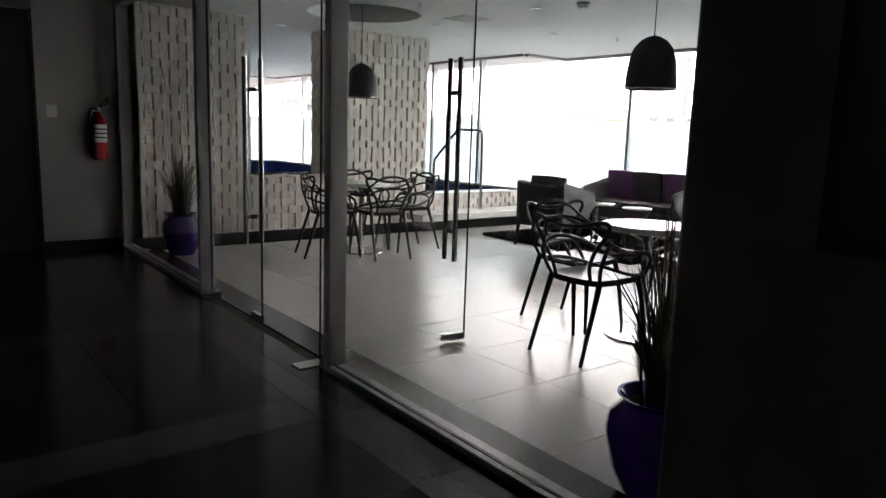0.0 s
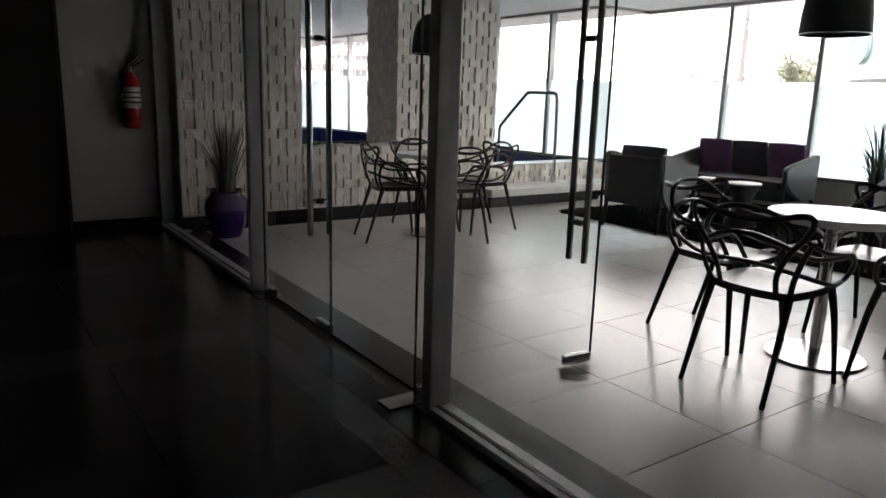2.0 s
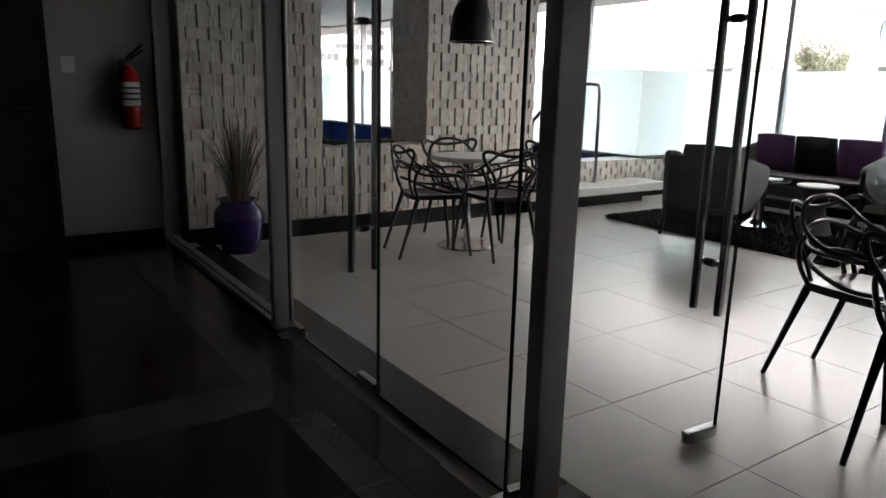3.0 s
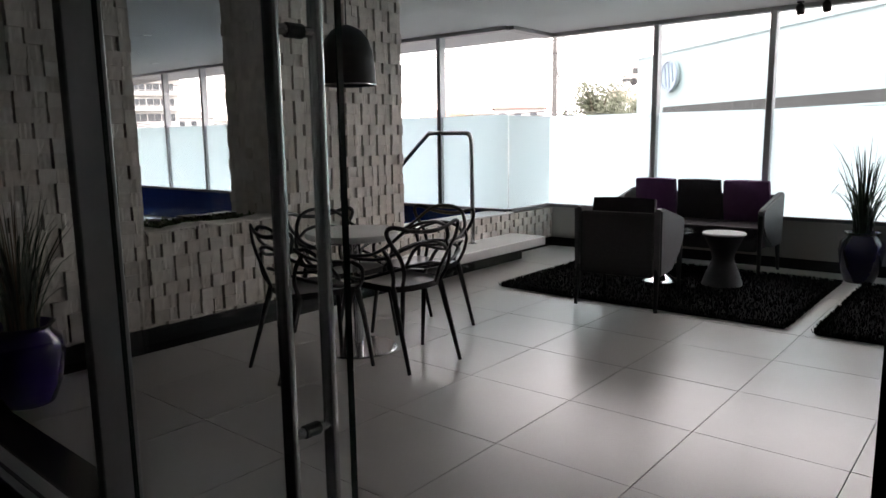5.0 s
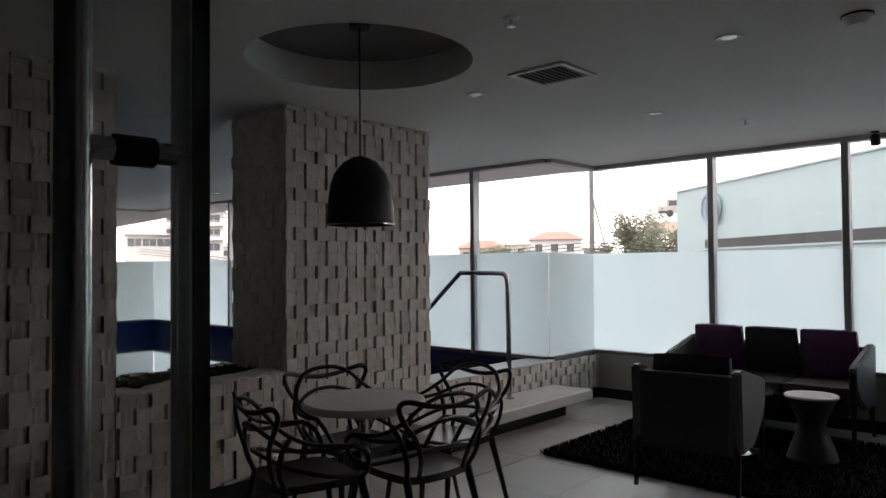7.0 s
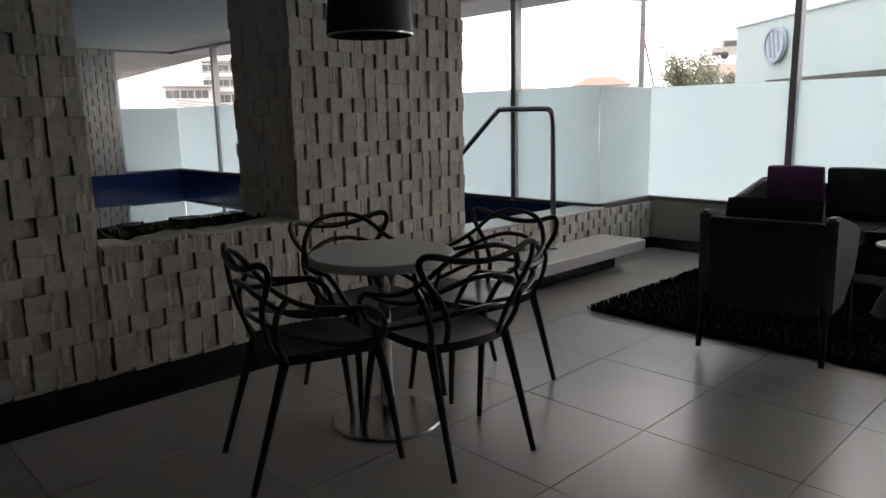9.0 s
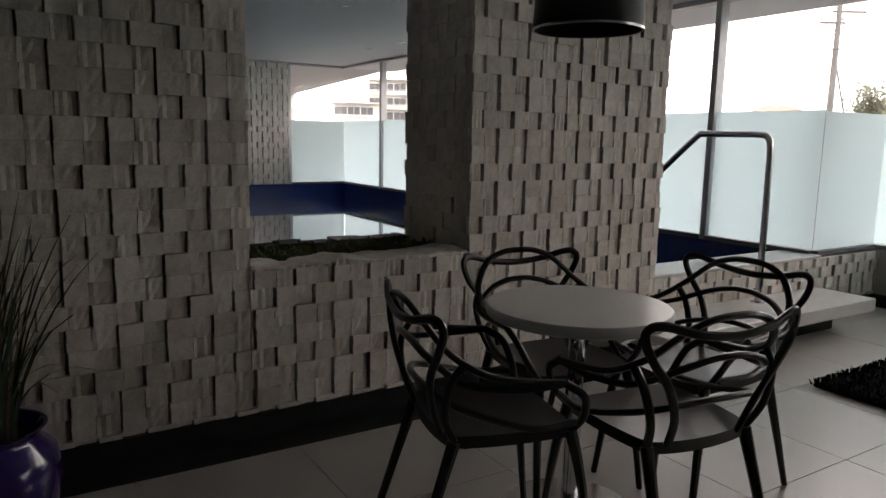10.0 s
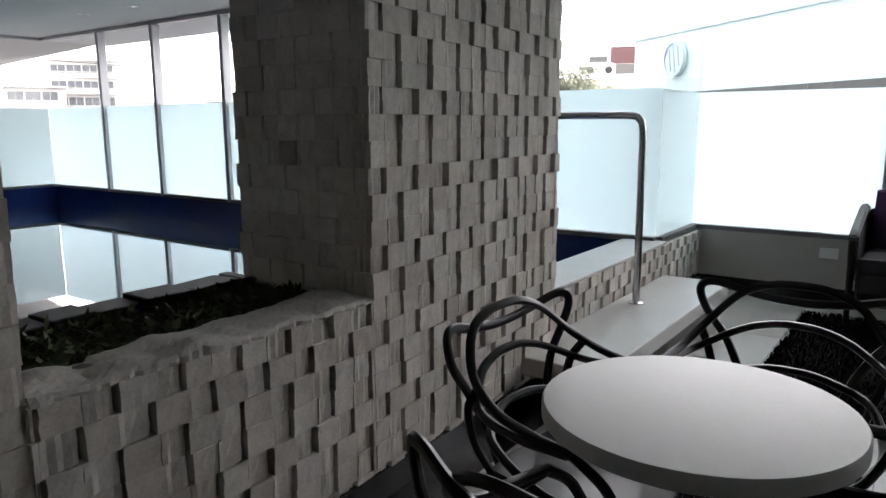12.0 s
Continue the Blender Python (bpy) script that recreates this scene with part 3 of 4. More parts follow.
def loop_chair(at, turn, group):
    c = thing("loop_chair", CHAIR, "chair", group, "", at, turn)
    part("seat", rounded_seat(0.39, 0.41, -0.19, 0.20, 0.466, 0.034), M_BLACKPL, c, "", True)
    for s in (-1, 1):
        part("leg", tube([(s * 0.185, 0.175, 0.45), (s * 0.205, 0.205, 0.30), (s * 0.225, 0.245, 0.0)], 0.019, 0.011, steps=4), M_BLACKPL, c, "", True)
        part("leg", tube([(s * 0.175, -0.165, 0.45), (s * 0.183, -0.22, 0.28), (s * 0.192, -0.31, 0.0)], 0.019, 0.011, steps=4), M_BLACKPL, c, "", True)
        part("arm_support", tube([(s * 0.185, 0.175, 0.445), (s * 0.232, 0.185, 0.50), (s * 0.268, 0.165, 0.575), (s * 0.276, 0.10, 0.622)], 0.0123, steps=5, flat=0.85), M_BLACKPL, c, "", True)
        part("back_post", tube([(s * 0.175, -0.165, 0.45), (s * 0.20, -0.20, 0.53), (s * 0.225, -0.20, 0.62), (s * 0.236, -0.165, 0.68)], 0.0123, steps=5, flat=0.85), M_BLACKPL, c, "", True)
    # three interlaced outlines: an eared one, a tall arch and a low shell
    part("eared_loop", tube(both([(0.125, -0.185, 0.455), (0.135, -0.215, 0.54), (0.18, -0.235, 0.635), (0.236, -0.235, 0.71), (0.262, -0.230, 0.768), (0.252, -0.237, 0.797), (0.21, -0.25, 0.799), (0.12, -0.268, 0.775), (0, -0.275, 0.763)]), 0.0123, steps=5, flat=0.8), M_BLACKPL, c, "", True)
    part("tall_arch", tube(both([(0.276, 0.10, 0.622), (0.270, 0.0, 0.632), (0.255, -0.10, 0.65), (0.22, -0.19, 0.70), (0.155, -0.245, 0.772), (0.08, -0.262, 0.806), (0, -0.265, 0.813)]), 0.0123, steps=5, flat=0.8), M_BLACKPL, c, "", True)
    part("low_shell", tube(both([(0.276, 0.09, 0.618), (0.270, -0.04, 0.616), (0.232, -0.16, 0.628), (0.14, -0.228, 0.675), (0.06, -0.246, 0.698), (0, -0.249, 0.702)]), 0.0117, steps=5, flat=0.85), M_BLACKPL, c, "", True)
    part("lower_rail", tube(both([(0.225, 0.165, 0.487), (0.248, 0.02, 0.495), (0.20, -0.15, 0.545), (0.09, -0.21, 0.572), (0, -0.222, 0.578)]), 0.0117, steps=5, flat=0.85), M_BLACKPL, c, "", True)
    return c


G1, G2 = "chairs round the table by the stone wall", "chairs round the table by the glass partition"
first = loop_chair((1.75, 7.03, 0), -103, G1)
for x, y, turn in ((2.17, 6.765, -7), (2.66, 7.02, 89), (2.27, 7.335, 175)):
    copy_thing(first, pose(x, y, 0, 0, 0, turn))
for x, y, turn in ((1.54, 3.47, -88), (1.925, 3.95, 176), (2.64, 3.50, 92), (2.13, 3.02, 3)):
    tagged(copy_thing(first, pose(x, y, 0, 0, 0, turn)), group=G2)


def pedestal_table(at, group):
    t = thing("round_table", "round white laminate table on a chrome pedestal", "table", group, "", at)
    part("tabletop", lathe([(0.27, 0.686), (0.291, 0.688), (0.296, 0.692), (0.296, 0.718), (0.292, 0.724), (0.05, 0.724), (0.001, 0.724)], 56), M_WHITETOP, t, "", True)
    part("column", lathe([(0.03, 0.016), (0.028, 0.03), (0.028, 0.68), (0.05, 0.6855)], 24), M_CHROME, t, "polished chrome column", True)
    part("base_plate", lathe([(0.232, 0.0), (0.235, 0.004), (0.228, 0.012), (0.06, 0.018), (0.001, 0.02)], 48), M_STEEL, t, "brushed steel disc base", True)
    for k in range(4):
        a = math.pi / 4 + k * math.pi / 2
        part("brace", tube([(0.024 * math.cos(a), 0.024 * math.sin(a), 0.58), (0.05 * math.cos(a), 0.05 * math.sin(a), 0.63), (0.16 * math.cos(a), 0.16 * math.sin(a), 0.68)], 0.008), M_CHROME, t, "", True)
    return t


tab = pedestal_table((2.13, 7.07, 0), "round tables")
copy_thing(tab, pose(2.07, 3.49, 0))


def pendant(x, y, z):
    p = thing("pendant_lamp", "black dome pendant lamp on a thin cord", "lamp", "pendant lamps", "", (x, y, z))
    out = [(0.166, 0.0), (0.166, 0.01), (0.160, 0.10), (0.148, 0.19), (0.125, 0.255), (0.085, 0.305), (0.04, 0.33), (0.012, 0.338)]
    inner = [(r - 0.006, h - 0.002) for r, h in reversed(out[1:-1])] + [(0.160, 0.0)]
    part("shade", lathe(out + inner, 40, caps=False), M_BLACK, p, "", True)
    part("rim", lathe([(0.160, -0.002), (0.1675, -0.002), (0.1675, 0.004), (0.160, 0.004), (0.160, -0.002)], 40, caps=False), M_STEEL, p, "thin metal rim", True)
    part("socket", lathe([(0.022, 0.22), (0.022, 0.32)], 16), M_BLACK, p)
    part("cord", tube([(0, 0, 0.33), (0, 0, CEIL + 0.166 - z - 0.02)], 0.0035, steps=0), M_BLACK, p)
    part("canopy", lathe([(0.05, CEIL + 0.166 - z - 0.022), (0.05, CEIL + 0.166 - z)], 20), M_BLACK, p)
    return p


for x, y in LAMPS:
    pendant(x, y, 1.573)


# ---- lounge ----
def cushion(w, d, h, material, parent, name, at, rx=0, label=""):
    """A plump square cushion w by h, d thick."""
    bm = bmesh.new()
    m = 8
    v = {}
    for s in (-1, 1):
        for i in range(m + 1):
            for j in range(m + 1):
                a, b = i / m * 2 - 1, j / m * 2 - 1
                puff = (1 - a ** 4) * (1 - b ** 4)
                v[i, j, s] = bm.verts.new((a * w / 2 * (1 - 0.03 * b * b), s * d / 2 * (0.35 + 0.65 * puff ** 0.6), b * h / 2 * (1 - 0.03 * a * a)))
    for i in range(m):
        for j in range(m):
            for s in (-1, 1):
                bm.faces.new([v[a, b, s] for a, b in ((i, j), (i + 1, j), (i + 1, j + 1), (i, j + 1))])
    for k in range(m):
        for e in (0, m):
            bm.faces.new((v[k, e, -1], v[k + 1, e, -1], v[k + 1, e, 1], v[k, e, 1]))
            bm.faces.new((v[e, k, -1], v[e, k + 1, -1], v[e, k + 1, 1], v[e, k, 1]))
    ob = part(name, bm, material, parent, label, True)
    ob.matrix_local = pose(*at, rx, 0, 0)
    return ob


def arm_panel(s, half, depth_back, depth_front, z_back, z_front):
    """A thick side panel with a sloping top and a tapering front."""
    bm = bmesh.new()
    prof = [(-depth_back, 0.25), (-depth_back - 0.02, z_back), (-depth_back + 0.06, z_back + 0.005), (depth_front - 0.03, z_front), (depth_front + 0.01, z_front - 0.03), (depth_front - 0.005, z_front - 0.16), (depth_front - 0.10, 0.36), (-0.02, 0.25)]
    rows = [[bm.verts.new((s * (half + o), y, z)) for y, z in prof] for o in (0.0, 0.055)]
    for k in range(len(prof)):
        bm.faces.new((rows[0][k], rows[0][(k + 1) % len(prof)], rows[1][(k + 1) % len(prof)], rows[1][k]))
    bm.faces.new(rows[0])
    bm.faces.new(rows[1])
    bmesh.ops.bevel(bm, geom=list(bm.edges), offset=0.012, segments=2, affect='EDGES')
    return bm


def lounge_seat(name, at, turn, width, label, category, cushions, seats, top=0.80):
    """Faces +y. Woven body, loose back cushions."""
    c = thing(name, label, category, "lounge seats", "", at, turn)
    half = width / 2 - 0.055
    part("seat_base", box(-half, -0.27, 0.24, half, 0.29, 0.36, 0.015), M_WEAVE, c)
    part("backrest", box(-half, -0.335, 0.24, half, -0.275, 0.70, 0.02, seg=2), M_WEAVE, c, "woven charcoal back panel")
    for s in (-1, 1):
        part("armrest", arm_panel(s, half, 0.31, 0.30, 0.725, 0.62), M_LITGREY, c, "sloping woven armrest")
        part("leg", tube([(s * (half + 0.027), 0.285, 0.56), (s * (half + 0.03), 0.30, 0.0)], 0.026, 0.014, steps=0, sides=8), M_BLACK, c)
        part("leg", tube([(s * (half + 0.02), -0.29, 0.30), (s * (half + 0.03), -0.33, 0.0)], 0.024, 0.014, steps=0, sides=8), M_BLACK, c)
    # pale tube painted in for the light along the front seat edge
    part("seat_edge_light", tube([(-half, 0.30, 0.452), (0, 0.312, 0.447), (half, 0.30, 0.452)], 0.008, sides=8, steps=6), M_LITGREY, c, "pale grey tube for the light caught on the seat edge", True)
    w = (2 * half - 0.02) / seats
    for k in range(seats):
        ob = part("seat_cushion", box(-w / 2 + 0.004, -0.26, 0.36, w / 2 - 0.004, 0.31, 0.455, 0.025, seg=3), M_CHARCOAL, c, "", True)
        ob.matrix_local = pose(-half + 0.01 + w * (k + 0.5), 0, 0)
    for k, m in enumerate(cushions):
        w = (2 * half - 0.04) / len(cushions)
        cushion(w * 0.94, 0.15, 0.40, m, c, "back_cushion", (-half + 0.02 + w * (k + 0.5), -0.185, top - 0.195), -9, "plum fabric cushion" if m is M_PURPLE else "black fabric cushion")
    return c


lounge_seat("sofa", (5.90, 6.43, 0.0), 90, 1.46, "low woven charcoal three seat sofa with plum and black cushions", "sofa", [M_PURPLE, M_CHARCOAL, M_PURPLE], 3, 0.83)
lounge_seat("armchair", (4.18, 6.26, 0.03), -83, 0.64, "woven charcoal lounge armchair seen from behind on the rug", "armchair", [M_CHARCOAL], 1, 0.785)
lounge_seat("armchair", (4.55, 4.0, 0.03), -60, 0.66, "woven charcoal lounge armchair standing on the second rug", "armchair", [M_CHARCOAL], 1, 0.785)

side = thing("side_table", "hourglass shaped charcoal side table with a white top", "side table", at=(5.14, 5.88, 0.03))
part("stand", lathe([(0.165, 0.0), (0.16, 0.01), (0.135, 0.09), (0.10, 0.17), (0.085, 0.22), (0.10, 0.28), (0.14, 0.37), (0.16, 0.415)], 36), M_WEAVE, side, "woven hourglass stand", True)
part("tabletop", lathe([(0.16, 0.415), (0.17, 0.418), (0.17, 0.43), (0.165, 0.434), (0.001, 0.434)], 40), M_WHITETOP, side, "white round top", True)
low = thing("coffee_table", "round dark glass coffee table on a chrome trumpet base", "coffee table", at=(5.02, 6.36, 0.03))
part("base", lathe([(0.18, 0.0), (0.18, 0.006), (0.12, 0.02), (0.05, 0.06), (0.025, 0.14), (0.022, 0.38), (0.06, 0.42)], 40), M_CHROME, low, "polished chrome trumpet base", True)
part("tabletop", lathe([(0.26, 0.42), (0.27, 0.424), (0.27, 0.436), (0.001, 0.438)], 48), M_BAND, low, "dark glossy round top", True)
mag = thing("booklet", "white booklet lying on the dark coffee table", "booklet", at=(5.06, 6.26, 0.468), turn=20)
part("pages", box(-0.10, -0.07, 0.0, 0.10, 0.07, 0.012, 0.002), M_WHITETOP, mag)


def shag_rug(x0, y0, x1, y1, label):
    """A backing slab with a dense pile of short bent tufts."""
    rug = thing("rug", label, "rug", "shag rugs")
    part("backing", box(x0, y0, 0.0015, x1, y1, 0.018, 0.006), M_RUG, rug)
    rnd = random.Random(int(y0 * 100))
    verts, faces = [], []
    count = 15000
    for k in range(count):
        edge = k < 3500
        if edge:
            q = rnd.random() * 2 * ((x1 - x0) + (y1 - y0))
            if q < x1 - x0:
                p = (x0 + q, y0)
            elif q < 2 * (x1 - x0):
                p = (x0 + q - (x1 - x0), y1)
            elif q < 2 * (x1 - x0) + (y1 - y0):
                p = (x0, y0 + q - 2 * (x1 - x0))
            else:
                p = (x1, y0 + q - 2 * (x1 - x0) - (y1 - y0))
            p = (p[0] + rnd.uniform(-0.015, 0.012), p[1] + rnd.uniform(-0.015, 0.012))
        else:
            p = (rnd.uniform(x0, x1), rnd.uniform(y0, y1))
        a = rnd.uniform(0, 6.283)
        h, lean, w = rnd.uniform(0.012, 0.03), rnd.uniform(0.006, 0.022), rnd.uniform(0.002, 0.004)
        dx, dy = math.cos(a), math.sin(a)
        i = len(verts)
        verts += [(p[0] - dy * w, p[1] + dx * w, 0.012), (p[0] + dy * w, p[1] - dx * w, 0.012),
                  (p[0] + dx * lean + dy * w, p[1] + dy * lean - dx * w, 0.016 + h), (p[0] + dx * lean - dy * w, p[1] + dy * lean + dx * w, 0.016 + h)]
        faces.append((i, i + 1, i + 2, i + 3))
    me = bpy.data.meshes.new("shag")
    me.from_pydata(verts, [], faces)
    me.materials.append(M_RUG)
    ob = new("shag", me)
    ob.parent = rug
    tagged(ob, "long shaggy black pile", kind="stuff")


shag_rug(4.09, 5.13, 5.84, 7.38, "black shaggy rug under the sofa group")
shag_rug(4.06, 2.7, 5.82, 4.95, "second black shaggy rug beside the sofa group")


# ---- plants ----
def blades(count, h0, h1, spread, width, seed, r0, sag=0.35):
    """Many thin arching blades that rise from the middle."""
    rnd = random.Random(seed)
    bm = bmesh.new()
    for _ in range(count):
        a = rnd.uniform(0, 6.283)
        h, out = rnd.uniform(h0, h1), spread * rnd.uniform(0.15, 1.0) ** 1.3
        droop = rnd.uniform(0.0, sag) * out
        b = rnd.uniform(0, r0)
        w = width * rnd.uniform(0.6, 1.2)
        twist = a + rnd.uniform(0.6, 2.4)
        prev = None
        for k in range(7):
            t = k / 6
            r = b + out * t ** 1.8
            z = h * (t - 0.0 * t) - droop * t ** 4 * 2
            c = Vector((r * math.cos(a), r * math.sin(a), z))
            ww = w * (1 - t) ** 0.6 + 0.0006
            off = Vector((math.cos(twist), math.sin(twist), 0)) * ww
            pair = (bm.verts.new(c - off), bm.verts.new(c + off))
            if prev:
                bm.faces.new((prev[0], prev[1], pair[1], pair[0]))
            prev = pair
    return bm


def potted_reed(x, y, pot_h, r, leaf_h, spread, material, seed, label, dry=True, broad=0.006, sag=0.35, count=150):
    p = thing("potted_plant", label, "plant", "potted reeds", "", (x, y, 0))
    body = [(r * 0.62, 0.0), (r * 0.66, 0.01), (r * 0.85, pot_h * 0.25), (r, pot_h * 0.62), (r * 0.93, pot_h * 0.80), (r * 0.72, pot_h * 0.90), (r * 0.70, pot_h * 0.94), (r * 0.82, pot_h), (r * 0.76, pot_h), (r * 0.6, pot_h * 0.9)]
    part("pot", lathe(body, 40, caps=False), material, p, "glossy glazed pot", True)
    part("soil", lathe([(0.001, pot_h * 0.88), (r * 0.68, pot_h * 0.885)], 24, caps=False), M_SOIL, p)
    b = part("leaves", blades(count, leaf_h * 0.45, leaf_h, spread, broad, seed, r * 0.4, sag), M_LEAF, p, "thin dark arching leaves")
    b.matrix_local = pose(0, 0, pot_h * 0.85)
    if dry:
        b = part("dry_foliage", blades(45, leaf_h * 0.7, leaf_h * 1.1, spread * 0.45, 0.004, seed + 7, r * 0.35), M_DRY, p, "dry brownish stalks")
        b.matrix_local = pose(0, 0, pot_h * 0.85)


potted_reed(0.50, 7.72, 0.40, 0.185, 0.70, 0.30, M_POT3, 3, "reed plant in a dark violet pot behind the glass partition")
potted_reed(0.425, 2.20, 0.36, 0.19, 0.75, 0.26, M_POT, 5, "dark reed plant in a violet pot beside the partition")
potted_reed(6.04, 5.03, 0.43, 0.175, 0.92, 0.40, M_POT2, 9, "dark reed plant in a navy pot under the window", False, 0.011, 0.9, 95)

# leafy filling of the planter
rnd = random.Random(4)
bm = bmesh.new()
for _ in range(4200):
    c = Vector((rnd.uniform(1.43, 2.44), rnd.uniform(YS + 0.2, 8.74), 0.645 + rnd.uniform(0, 0.055)))
    d = Vector((rnd.gauss(0, 1), rnd.gauss(0, 1), rnd.uniform(0.05, 0.6))).normalized()
    s = d.cross(Vector((rnd.gauss(0, 1), rnd.gauss(0, 1), rnd.gauss(0, 1)))).normalized()
    ln, w = rnd.uniform(0.02, 0.06), rnd.uniform(0.005, 0.012)
    bm.faces.new([bm.verts.new(q) for q in (c, c + d * ln * 0.5 + s * w, c + d * ln, c + d * ln * 0.5 - s * w)])
tagged(part("planter_leaves", bm, M_MOSS), "low green leafy plants filling the stone planter", "plants", "", "stuff")

# ---- handrail, extinguisher, small fixtures ----
rail = thing("handrail", "bent stainless steel pool handrail standing on the step", "handrail")
part("rail", tube([(4.65, 8.105, 0.238), (4.65, 8.105, 0.6), (4.645, 8.105, 1.0), (4.64, 8.106, 1.22), (4.64, 8.13, 1.285), (4.64, 8.19, 1.302), (4.64, 8.40, 1.304), (4.64, 8.60, 1.304), (4.64, 8.66, 1.285),
                   (4.64, 8.95, 1.04), (4.64, 9.10, 0.91), (4.64, 9.16, 0.82), (4.64, 9.16, 0.4), (4.64, 9.16, -0.4)], 0.021, sides=12, steps=5), M_STEEL, rail, "", True)
part("flange", lathe([(0.045, 0.238), (0.045, 0.244), (0.024, 0.252)], 20, (4.65, 8.105, 0)), M_STEEL, rail, "", True)

ext = thing("fire_extinguisher", "red fire extinguisher with a white label hung on the wall", "extinguisher", at=(-0.07, 8.335, 0.88))
part("cylinder", lathe([(0.05, 0.0), (0.066, 0.012), (0.068, 0.03), (0.068, 0.36), (0.055, 0.41), (0.03, 0.44), (0.025, 0.46)], 28), M_RED, ext, "", True)
part("label", lathe([(0.0688, 0.17), (0.0688, 0.34)], 28, caps=False), M_WHITEPL, ext, "white printed label", True)
for z in (0.21, 0.25, 0.29):
    part("print", lathe([(0.0692, z), (0.0692, z + 0.014)], 28, caps=False), M_BLACK, ext, "dark bar of small print", True)
part("valve", lathe([(0.022, 0.455), (0.022, 0.50), (0.012, 0.52)], 16), M_STEEL, ext, "", True)
part("lever", tube([(-0.01, 0, 0.51), (0.05, -0.02, 0.56), (0.10, -0.03, 0.61)], 0.011, 0.008), M_BLACK, ext, "", True)
part("grip", tube([(-0.01, 0, 0.49), (0.05, -0.02, 0.53), (0.10, -0.035, 0.57)], 0.010, 0.008), M_BLACK, ext, "", True)
part("hose", tube([(-0.01, 0.0, 0.48), (-0.06, -0.02, 0.49), (-0.085, -0.02, 0.40), (-0.08, -0.02, 0.2), (-0.075, -0.02, 0.10)], 0.010), M_BLACK, ext, "black rubber hose", True)
part("bracket", box(-0.03, 0.06, 0.40, 0.03, 0.093, 0.46, 0.003), M_STEEL, ext)


def wall_plate(name, label, lo, hi, face):
    p = thing(name, label, "wall plate")
    part("plate", box(*lo, *hi, 0.003), M_WHITEPL, p)
    part("rocker", box(*face, 0.001), M_WHITEPL, p)


wall_plate("light_switch", "white plastic light switch on the grey wall", (-0.50, 8.421, 1.275), (-0.41, 8.4295, 1.39), (-0.475, 8.417, 1.30, -0.435, 8.421, 1.365))
wall_plate("socket_outlet", "white plastic socket outlet in the low wall", (FX - 0.0095, 7.28, 0.31), (FX - 0.0005, 7.40, 0.385), (FX - 0.013, 7.31, 0.325, FX - 0.0095, 7.37, 0.37))

vent = thing("ceiling_vent", "square white louvred air vent in the ceiling", "vent", at=(3.03, 6.56, CEIL))
part("backing", box(-0.14, -0.15, -0.004, 0.14, 0.15, -0.001), M_BLACK, vent)
for a in ((-0.165, -0.175, 0.165, -0.145), (-0.165, 0.145, 0.165, 0.175), (-0.165, -0.145, -0.135, 0.145), (0.135, -0.145, 0.165, 0.145)):
    part("frame", box(a[0], a[1], -0.014, a[2], a[3], -0.0005, 0.002), M_WHITEPL, vent)
for k in range(9):
    s = part("slat", box(-0.135, -0.011, -0.0012, 0.135, 0.011, 0.0012), M_WHITEPL, vent)
    s.matrix_local = pose(0, -0.13 + k * 0.0325, -0.012, 35, 0, 0)
for x, y in ((3.10, 7.15), (4.38, 6.62), (3.09, 5.64), (4.6, 4.4), (1.94, 8.58), (4.82, 14.14), (4.86, 13.32), (3.3, 11.5)):
    d = thing("downlight", "small round recessed ceiling downlight, switched off", "downlight", "ceiling downlights", "", (x, y, CEIL))
    part("trim_ring", lathe([(0.035, -0.002), (0.055, -0.006), (0.058, -0.0005)], 28, caps=False), M_WHITEPL, d, "", True)
    part("lens", lathe([(0.001, -0.0015), (0.036, -0.002)], 28, caps=False), M_STEEL, d, "", True)
for x, y in ((5.01, 6.24), (2.19, 6.20)):
    d = thing("sprinkler", "small ceiling sprinkler head", "sprinkler", "ceiling sprinklers", "", (x, y, CEIL))
    part("rose", lathe([(0.035, -0.0005), (0.03, -0.006), (0.012, -0.01)], 20), M_WHITEPL, d)
    part("head", lathe([(0.008, -0.01), (0.008, -0.035), (0.02, -0.037), (0.02, -0.04)], 16), M_STEEL, d)
d = thing("smoke_detector", "round white smoke detector under the ceiling", "detector", at=(3.17, 5.14, CEIL))
part("body", lathe([(0.058, -0.0005), (0.056, -0.022), (0.035, -0.045), (0.001, -0.048)], 28), M_WHITEPL, d, "", True)
part("base", lathe([(0.062, -0.0003), (0.062, -0.008)], 28), M_BLACK, d, "", True)
for y in (5.67, 5.46):
    s = thing("spotlight", "small black spotlight at the window head", "spotlight", "spotlights", "", (6.22, y, CEIL))
    part("stem", lathe([(0.03, -0.0005), (0.03, -0.012), (0.008, -0.014), (0.008, -0.05)], 16), M_BLACK, s)
    h = part("head", lathe([(0.03, 0.05), (0.045, 0.03), (0.048, -0.06), (0.043, -0.06), (0.041, 0.0), (0.001, 0.01)], 20), M_BLACK, s, "", True)
    h.matrix_local = pose(0, 0, -0.06, 0, -35, 0) @ Matrix.Scale(0.75, 4)

# ---- outside ----
EYE = Vector((0.0, 4.6, 0))


def far(angle, dist, z=0.0):
    """A place outside: degrees to the right of +y, metres from the doorway."""
    a = radians(angle)
    return Vector((EYE.x + dist * math.sin(a), EYE.y + dist * math.cos(a), z))


G = -4.2
bm = bmesh.new()
bmesh.ops.create_grid(bm, x_segments=2, y_segments=2, size=1500, matrix=Matrix.Translation((0, 0, G)))
structure("ground", bm, M_ASPH, "grey asphalt street and ground reaching the horizon", "ground")
